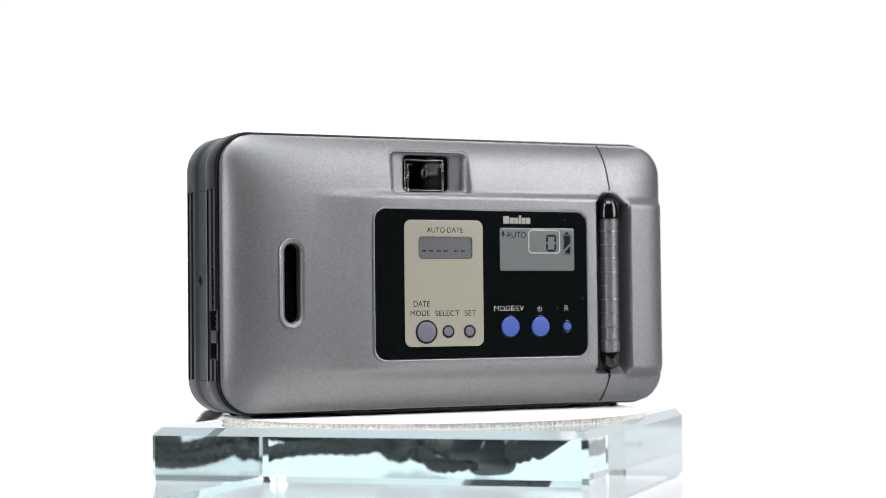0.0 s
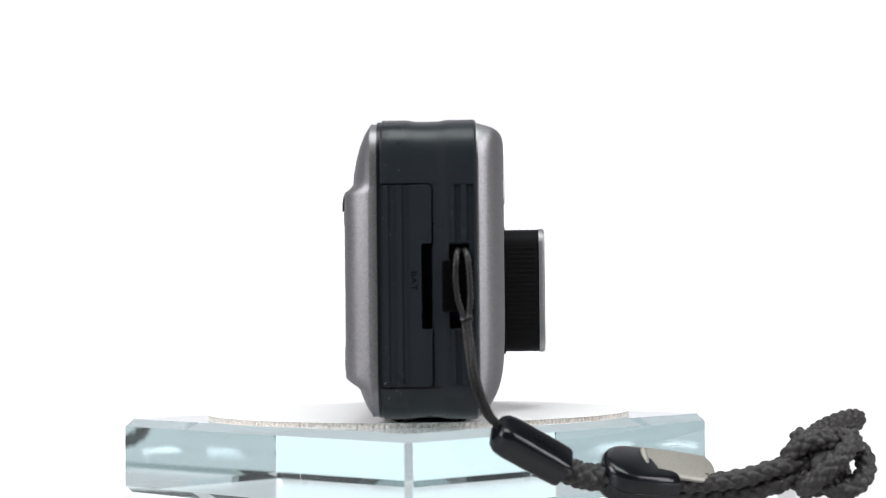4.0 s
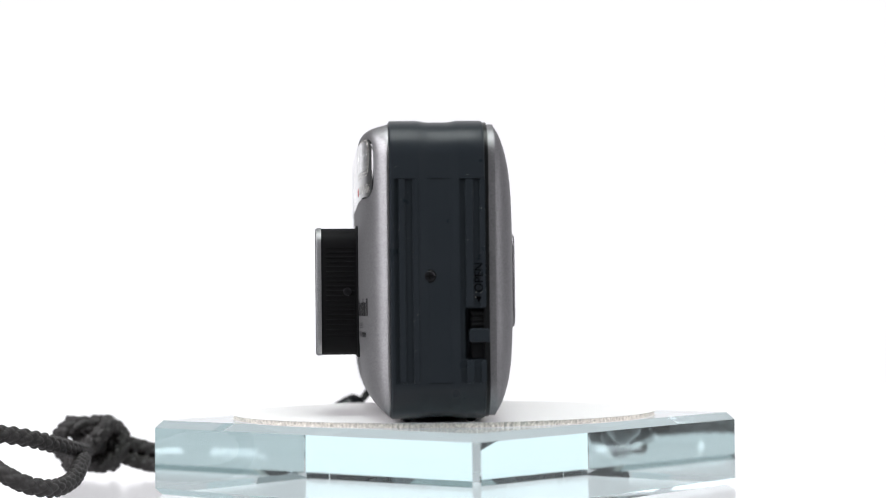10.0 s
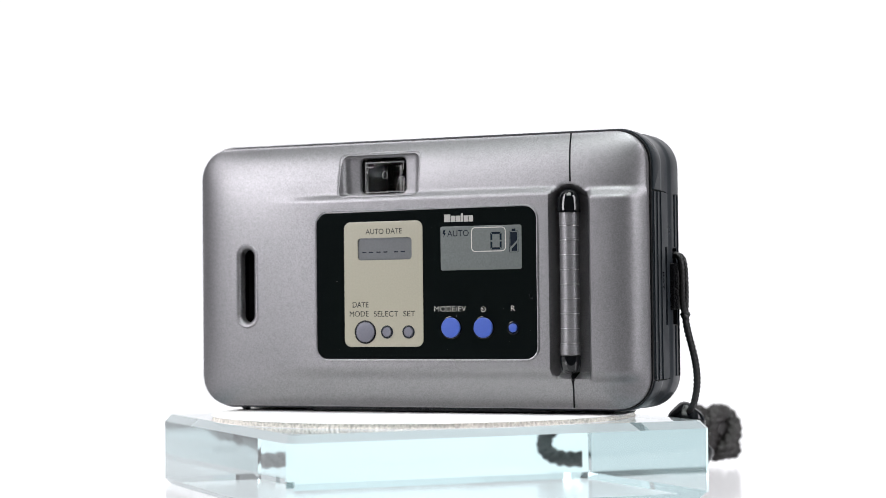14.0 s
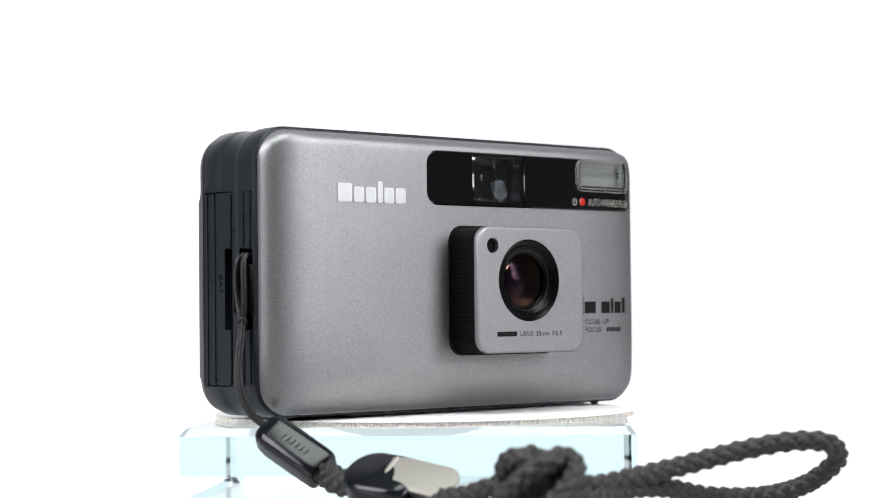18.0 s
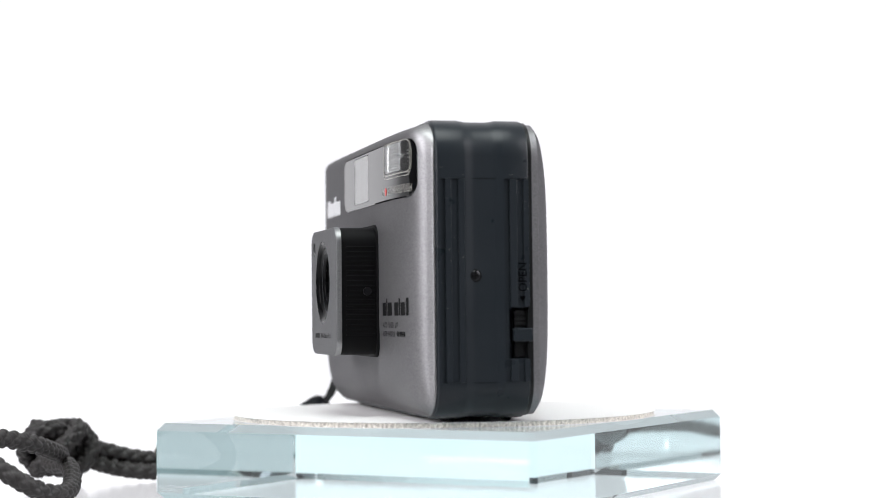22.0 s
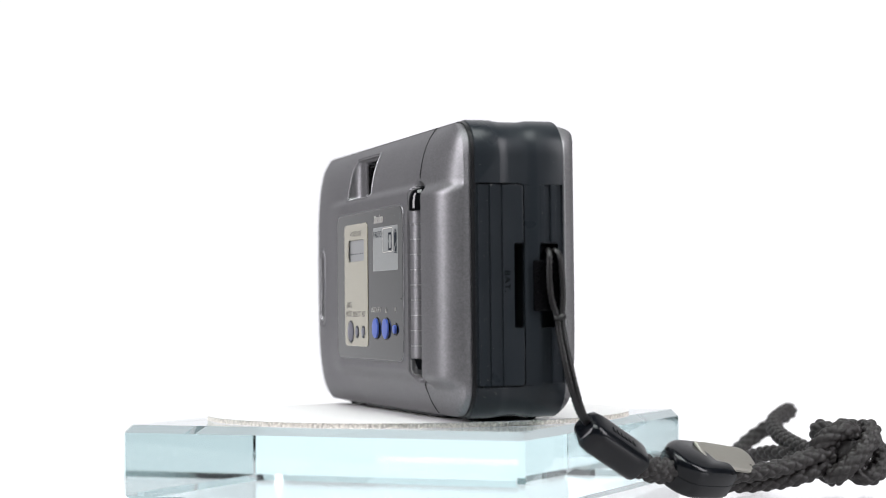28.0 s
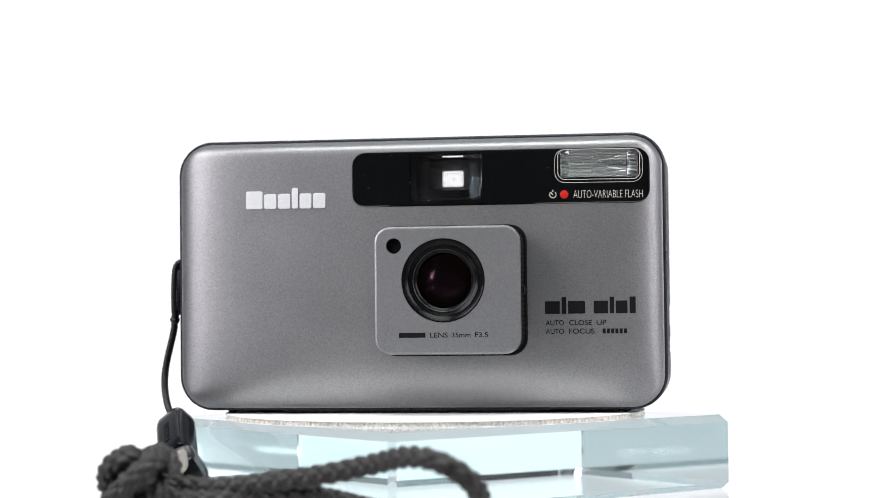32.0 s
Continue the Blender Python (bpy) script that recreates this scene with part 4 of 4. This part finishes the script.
# Sides: ribs, catch, screw, battery door, lug.
def build_sides():
    for a, b, z0 in [(-9.85, -8.5, 7.8), (-6.9, -5.55, 7.8), (4.55, 6.2, 24.0), (7.65, 8.84, 24.0), (4.55, 6.2, 7.8), (7.65, 8.84, 7.8)]:
        z1 = 51.8 if a < 0 or z0 > 20 else 12.6
        part("side_rib", side_slab(a, b, z0, z1, 58.4, 59.17, 0.06, 0.06), CHARCOAL, ROOT)
    for a, b in [(-7.15, -6.1), (-9.75, -8.55)]:
        for c, d in [(37.9, 50.4), (7.4, 19.3)]:
            part("side_rib", side_slab(a, b, c, d, -58.4, -59.17, 0.06, 0.06), CHARCOAL, ROOT)
    part("side_seam", side_slab(-5.5, 3.2, 51.79, 51.91, 58.2, 58.9, 0.03, 0.01), BLACK_MATT, ROOT)
    part("side_seam", side_slab(-5.5, 3.2, 7.64, 7.76, 58.2, 58.9, 0.03, 0.01), BLACK_MATT, ROOT)
    for z in (50.45, 6.95):
        part("side_seam", side_slab(-6.0, -2.6, z - 0.06, z + 0.06, -58.2, -58.9, 0.03, 0.01), BLACK_MATT, ROOT)
    door_gap = part("battery_door_gap", side_slab(-2.45, 8.8, 6.7, 50.72, -58.2, -58.6, 1.05, 0.02), BLACK_MATT, ROOT, "dark gap round the battery door")
    carve(door_gap, [side_slab(-2.7, 0.1, 19.4, 37.8, -50, -61, 0.5, 0.01)])
    door = part("battery_door", side_slab(-2.15, 8.86, 6.98, 50.42, -58.3, -59.2, 0.9, 0.1), CHARCOAL, ROOT, "charcoal battery door")
    carve(door, [side_slab(-2.9, 0.1, 19.4, 37.8, -50, -61, 0.5, 0.01), side_slab(5.5, 7.15, 6, 52, -58.93, -61, 0.05, 0.01), side_slab(2.65, 4.2, 6, 52, -58.93, -61, 0.05, 0.01),
                 side_slab(8.3, 9.2, 6, 52, -58.9, -61, 0.05, 0.01)])
    lettering("door_words", "BAT.", -31.8, -27.2, 0.45, 1.7, lambda u, v: (-59.22, 2.75 - v, -u), LENS_BLACK, door)
    part("strap_lug", side_slab(-11.2, -4.3, 23.0, 34.1, -57.5, -60.0, 0.5, 0.3), BLACK_RING, ROOT, "black strap lug")
    # catch on the other side
    part("catch_plate", side_slab(5.6, 8.8, 13.0, 23.3, 56.2, 57.9, 0.2, 0.1), BLACK_SATIN, ROOT)
    knob = part("catch_knob", side_slab(5.15, 9.6, 16.4, 19.4, 56.6, 59.15, 0.5, 0.3), CHARCOAL, ROOT, "charcoal sliding back catch")
    for k in range(3):
        part("knob_rib", side_slab(5.5, 8.8, 20.0 + 1.2 * k, 20.6 + 1.2 * k, 56.6, 58.2, 0.2, 0.1), BLACK_SATIN, knob)
    lettering("catch_words", "OPEN", 27.3, 33.5, 6.45, 8.3, lambda u, v: (59.2, 14.6 - v, u), LENS_BLACK, ROOT)
    patch("catch_arrow", [(25.0, 7.2), (26.3, 6.55), (26.3, 7.85)], lambda u, v: (59.2, v, u), LENS_BLACK, ROOT)
    # cross-head screw
    cy, cz = -3.3, 30.8
    ang = [2 * math.pi * i / 24 for i in range(24)]
    part("screw_seat", loft([[(x, cy + r * math.cos(a), cz + r * math.sin(a)) for a in ang] for r, x in [(1.45, 58.3), (1.45, 58.88), (1.4, 58.9)]]), BLACK_MATT, ROOT)
    screw = part("screw", loft([[(x, cy + r * math.cos(a), cz + r * math.sin(a)) for a in ang] for r, x in [(1.15, 58.6), (1.15, 58.95), (0.9, 59.1), (0.4, 59.16)]]), SCREW_STEEL, ROOT, "black cross-head screw")
    for a, b in [(0.75, 0.16), (0.16, 0.75)]:
        part("screw_slot", side_slab(cy - a, cy + a, cz - b, cz + b, 58.9, 59.18, 0.04, 0.01), BLACK_MATT, screw)
    # feet and base plate
    for x, y in [(-47, -8), (49, -8), (-47, 6), (49, 6)]:
        bm = bmesh.new()
        bmesh.ops.create_uvsphere(bm, u_segments=16, v_segments=8, radius=1.0, matrix=Matrix.Translation((x, y, -0.35)) @ Matrix.Diagonal((1.2, 1.2, 0.75, 1)))
        part("foot", bm, BLACK_SATIN, ROOT, "small black foot")
    base = loft([[(x, y, z) for x, y in rounded(-34 + i, 30 - i, -10.5 + i, 8.2 - i, 1.2, 4)] for i, z in [(0, -0.1), (0, -0.65), (0.25, -0.85)]])
    part("base_plate", base, BLACK_SATIN, ROOT, "black base plate")


build_sides()


# Dust: pale flecks on the dark plastic.
def build_dust():
    rng = random.Random(11)
    bm = bmesh.new()

    def fleck(p, a, b, size):
        n = rng.choice((3, 4, 5))
        t0 = rng.uniform(0, 6.3)
        long = rng.uniform(0.6, 2.2)
        pts = [p + a * (size * long * math.cos(t0 + 2 * math.pi * k / n)) + b * (size * math.sin(t0 + 2 * math.pi * k / n)) for k in range(n)]
        bm.faces.new([bm.verts.new(q) for q in pts])
    ex, ey, ez = Vector((1, 0, 0)), Vector((0, 1, 0)), Vector((0, 0, 1))
    for k in range(170):
        z = rng.uniform(4, 58)
        s = rng.choice((-1, 1))
        y = rng.choice((rng.uniform(-11, -5.5), rng.uniform(4.6, 8.8)))
        if s < 0 and y > -3:
            x = -59.22
            if abs(y - 2) > 6.2:
                continue
        else:
            x = s * 59.22
        if s < 0 and y < -5 and 19 < z < 38:
            continue
        if s > 0 and y > 4 and z < 25:
            continue
        if z > 56:
            continue
        fleck(Vector((x, y, z)), ey, ez, rng.uniform(0.02, 0.065))
    for k in range(70):
        x, z = rng.uniform(-13, 52), rng.uniform(48.8, 60.4)
        if 33 < x and z < 53.9 or -1 < x < 16.4:
            continue
        fleck(Vector((x, front_y(x, 32, 99, True) - 0.19, z)), ex, ez, rng.uniform(0.03, 0.07))
    for k in range(40):
        x, z = rng.uniform(-33, 22), rng.uniform(12.5, 47)
        if -5.2 < x < 15.8:
            continue
        if -30.2 < x < -9.4 and 32.6 < z < 43.3:
            continue
        fleck(Vector((x, 17.475, z)), ex, ez, rng.uniform(0.025, 0.06))
    for k in range(45):
        x, z = rng.uniform(-54, 54), rng.uniform(6, 46)
        if -10 < x < 28:
            continue
        fleck(Vector((x, front_y(x, z) - 0.03, z)), ex, ez, rng.uniform(0.03, 0.07))
    tagged(part("dust", bm, PRINT_LIGHT, ROOT, "pale dust flecks", 0), kind="stuff")


build_dust()

# ---- wrist strap ----
wrist_strap = tagged(new("wrist_strap"), "black braided wrist strap with knot, bead and metal clip", "wrist strap")


def build_strap():
    for dy, dx in ((-0.75, 0.0), (0.75, 0.15)):
        up = [(-57.6, -9.0 + dy * 0.8, 35.6), (-59.3, -9.1 + dy, 36.1), (-60.7, -9.2 + dy * 1.6, 34.6), (-61.0, -9.3 + dy * 2.0, 30), (-61.0 + dx, -9.6 + dy * 1.7, 25.5), (-61.0, -10.0 + dy * 0.7, 21.6),
              (-61.5, -10.3 + dy * 0.7, 18), (-62.9, -11.2 + dy * 0.7, 11), (-63.0, -12.4 + dy * 0.7, 6), (-61.7, -14.4 + dy * 0.6, 1.2), (-59.6, -17.0 + dy * 0.4, -1.6), (-58.6, -19.5, -3.6)]
        braid("thin_cord", up, 0.7, THIN_CORD, wrist_strap, "thin black cord", 4, 1.1, 0.16, 14, 0.25)
    ring = [(-61.0 + 0.6 * math.cos(a), -10.05 + 0.95 * math.sin(a), 21.6 + 0.4 * math.sin(a * 2)) for a in [2 * math.pi * k / 8 for k in range(8)]]
    braid("cord_hitch", ring, 0.55, THIN_CORD, wrist_strap, "", 4, 1.1, 0.16, 14, 0.25, True)
    # bead
    a, b = Vector((-59.3, -15.9, -2.2)), Vector((-54.0, -30.6, -10.9))
    axis = (b - a).normalized()
    wide = axis.cross(Vector((-0.60, -0.35, 0.72))).normalized()
    out = wide.cross(axis).normalized()
    rings = []
    for f, s in [(0.0, 0.55), (0.02, 0.72), (0.08, 0.92), (0.2, 1.0), (0.8, 1.0), (0.95, 0.985), (0.99, 0.94), (1.0, 0.86)]:
        c = a + (b - a) * f
        rings.append([tuple(c + wide * (u * s) + out * (v * s)) for u, v in rounded(-4.2, 4.2, -3.65, 3.65, 2.2, 8)])
    bead = part("bead", loft(rings), STRAP_PLASTIC, wrist_strap, "glossy black plastic bead", 40)
    # raised mark on the bead
    for sgn in (1, -1):
        for k in range(6):
            c = a + (b - a) * (0.36 + 0.075 * k) + out * (3.65 * sgn)
            bm = loft([[tuple(c + axis * u + wide * v + out * (h * sgn)) for u, v in rounded(-0.42, 0.42, -0.75, 0.75, 0.2, 2)] for h in (-0.1, 0.2)])
            part("mark_block", bm, STRAP_PLASTIC, bead)
    # cords from bead to slider, and on to the knot
    braid("cord", [(-55.0, -28.6, -9.4), (-53.8, -32.5, -11.9), (-53.0, -37, -13.0), (-51.6, -43, -12.6)], 2.9, CORD, wrist_strap, "black braided cord", 6, 3.0, 0.3, 48, 0.28)
    braid("cord", [(-48.6, -50, -14.2), (-47.2, -60, -15.0), (-47.4, -70, -13.8), (-47.0, -78, -11.6), (-46, -84, -11)], 2.05, CORD, wrist_strap, "black braided cord", 4, 3.4, 0.3, 44, 0.30)
    braid("cord", [(-48.0, -50, -16.0), (-43.8, -60, -17.5), (-44.0, -68, -17.4), (-46.0, -76, -16.0), (-46, -84, -13)], 2.05, CORD, wrist_strap, "black braided cord", 4, 3.4, 0.3, 44, 0.30)
    # slider with metal clip
    p0, p1 = Vector((-53.2, -38.6, -11.4)), Vector((-46.6, -56.5, -13.6))
    ax = (p1 - p0).normalized()
    nrm = Vector((-0.45, -0.35, 0.82))
    nrm = (nrm - ax * nrm.dot(ax)).normalized()
    wd = nrm.cross(ax).normalized()

    def q(u, v, w):
        return tuple(p0 + ax * u + wd * v + nrm * w)
    outline = []
    for k in range(13):
        t = radians(90 + 180 * k / 12)
        outline.append((6.6 + 6.6 * math.cos(t), 6.6 * math.sin(t)))
    outline += [(13.5, -6.4), (16.8, -5.6), (17.3, -3.4), (13.0, -2.6), (12.2, 2.6), (17.3, 3.4), (16.8, 5.6), (13.5, 6.4)]
    rings = []
    for s, w in [(0.86, -5.0), (0.95, -4.6), (1.0, -3.8), (1.0, -1.02), (0.985, -0.96), (0.985, -0.84), (1.0, -0.78), (1.0, 1.2), (0.985, 1.9), (0.94, 2.5), (0.87, 2.95), (0.76, 3.15)]:
        rings.append([q(7.5 + (u - 7.5) * s, v * s, w) for u, v in outline])
    slider = part("slider", loft(rings), STRAP_PLASTIC, wrist_strap, "glossy black plastic cord slider", 50)
    # clip plate hinged in the slider's notch, lying over the cords
    c0 = Vector((-50.2, -47.6, -9.7))
    al = Vector((0.30, -0.94, -0.165)).normalized()
    wv = Vector((-0.8, 0.12, -0.6))
    wv = (wv - al * wv.dot(al)).normalized()
    up = wv.cross(al).normalized()

    def k3(u, v, h):
        return tuple(c0 + al * u + wv * v + up * h)
    rings = []
    for inset, h in [(0.25, -0.45), (0.0, -0.2), (0.0, 0.3), (0.3, 0.55), (0.8, 0.62)]:
        rings.append([k3(u, v, h) for u, v in rounded(0.3 + inset, 17.2 - inset, -4.1 + inset, 4.1 - inset, 3.2 - inset, 7)])
    part("clip", loft(rings), STEEL, slider, "dull steel clip plate", 40)
    part("clip_hinge", loft([[k3(0.9 + 0.85 * math.cos(t), v, 0.1 + 0.85 * math.sin(t)) for t in [2 * math.pi * i / 16 for i in range(16)]] for v in (-2.9, 2.9)]), STEEL, slider)
    part("clip_pin", loft([[k3(0.9 + 0.55 * math.cos(t), v, 0.1 + 0.55 * math.sin(t)) for t in [2 * math.pi * i / 12 for i in range(12)]] for v in (-3.5, 3.5)]), STEEL, slider)
    # knot: cord wound over itself
    c = Vector((-45.0, -88.6, -11.0))
    path = []
    n = 60
    for k in range(n):
        t = 2 * math.pi * k / n
        rad = 4.9 + 2.4 * math.cos(4 * t)
        x, y, z = rad * math.cos(3 * t), rad * math.sin(3 * t) * 1.05, 5.5 * math.sin(4 * t)
        path.append(c + Vector((x * 0.85 + 0.2 * z, y * 1.1, z * 0.98)))
    braid("knot", path, 2.25, CORD, wrist_strap, "fat knot of black braided cord", 5, 3.0, 0.3, 44, 0.30, True)
    core = bmesh.new()
    bmesh.ops.create_icosphere(core, subdivisions=2, radius=5.0, matrix=Matrix.Translation(c))
    part("knot_core", core, CORD, wrist_strap)
    loop = [(-46, -88, -10.5), (-37, -88.3, -11.5), (-28, -88.5, -11.8), (-18.7, -88.8, -10.9), (-6, -91, -9), (5, -95.5, -6.6), (13, -103, -4.6), (19.5, -107.4, -5.0), (25.0, -105.8, -8.2),
            (26.8, -100, -12.4), (24.5, -94.5, -15.6), (17.5, -89.5, -17.2), (5, -86.8, -16.4), (-8, -86.6, -13.8), (-20, -87.6, -13.4), (-32, -90.5, -14.2), (-44, -90.5, -12.5)]
    braid("loop", loop, 2.05, CORD, wrist_strap, "loop of black braided cord", 4, 3.4, 0.3, 44, 0.30)


build_strap()


# ---- turning: one turn in 12.333 seconds, clockwise seen from above ----
def turned_to(t):
    angle = 212.342 - 7.7 - 360.0 * t / 12.33295
    return pose(0, 0, 0, 0, 0, angle) @ Matrix.Translation((-0.85 * MM, 0, 20.2 * MM))


def motions():
    for thing in (compact_camera, wrist_strap, glass_block, card_disc):
        skew = pose(0, 0, 0, 0, 0, 0.5 if thing is compact_camera else 0.0)
        walk(thing, [(k * 0.5, turned_to(k * 0.5) @ skew) for k in range(65)])


motions()
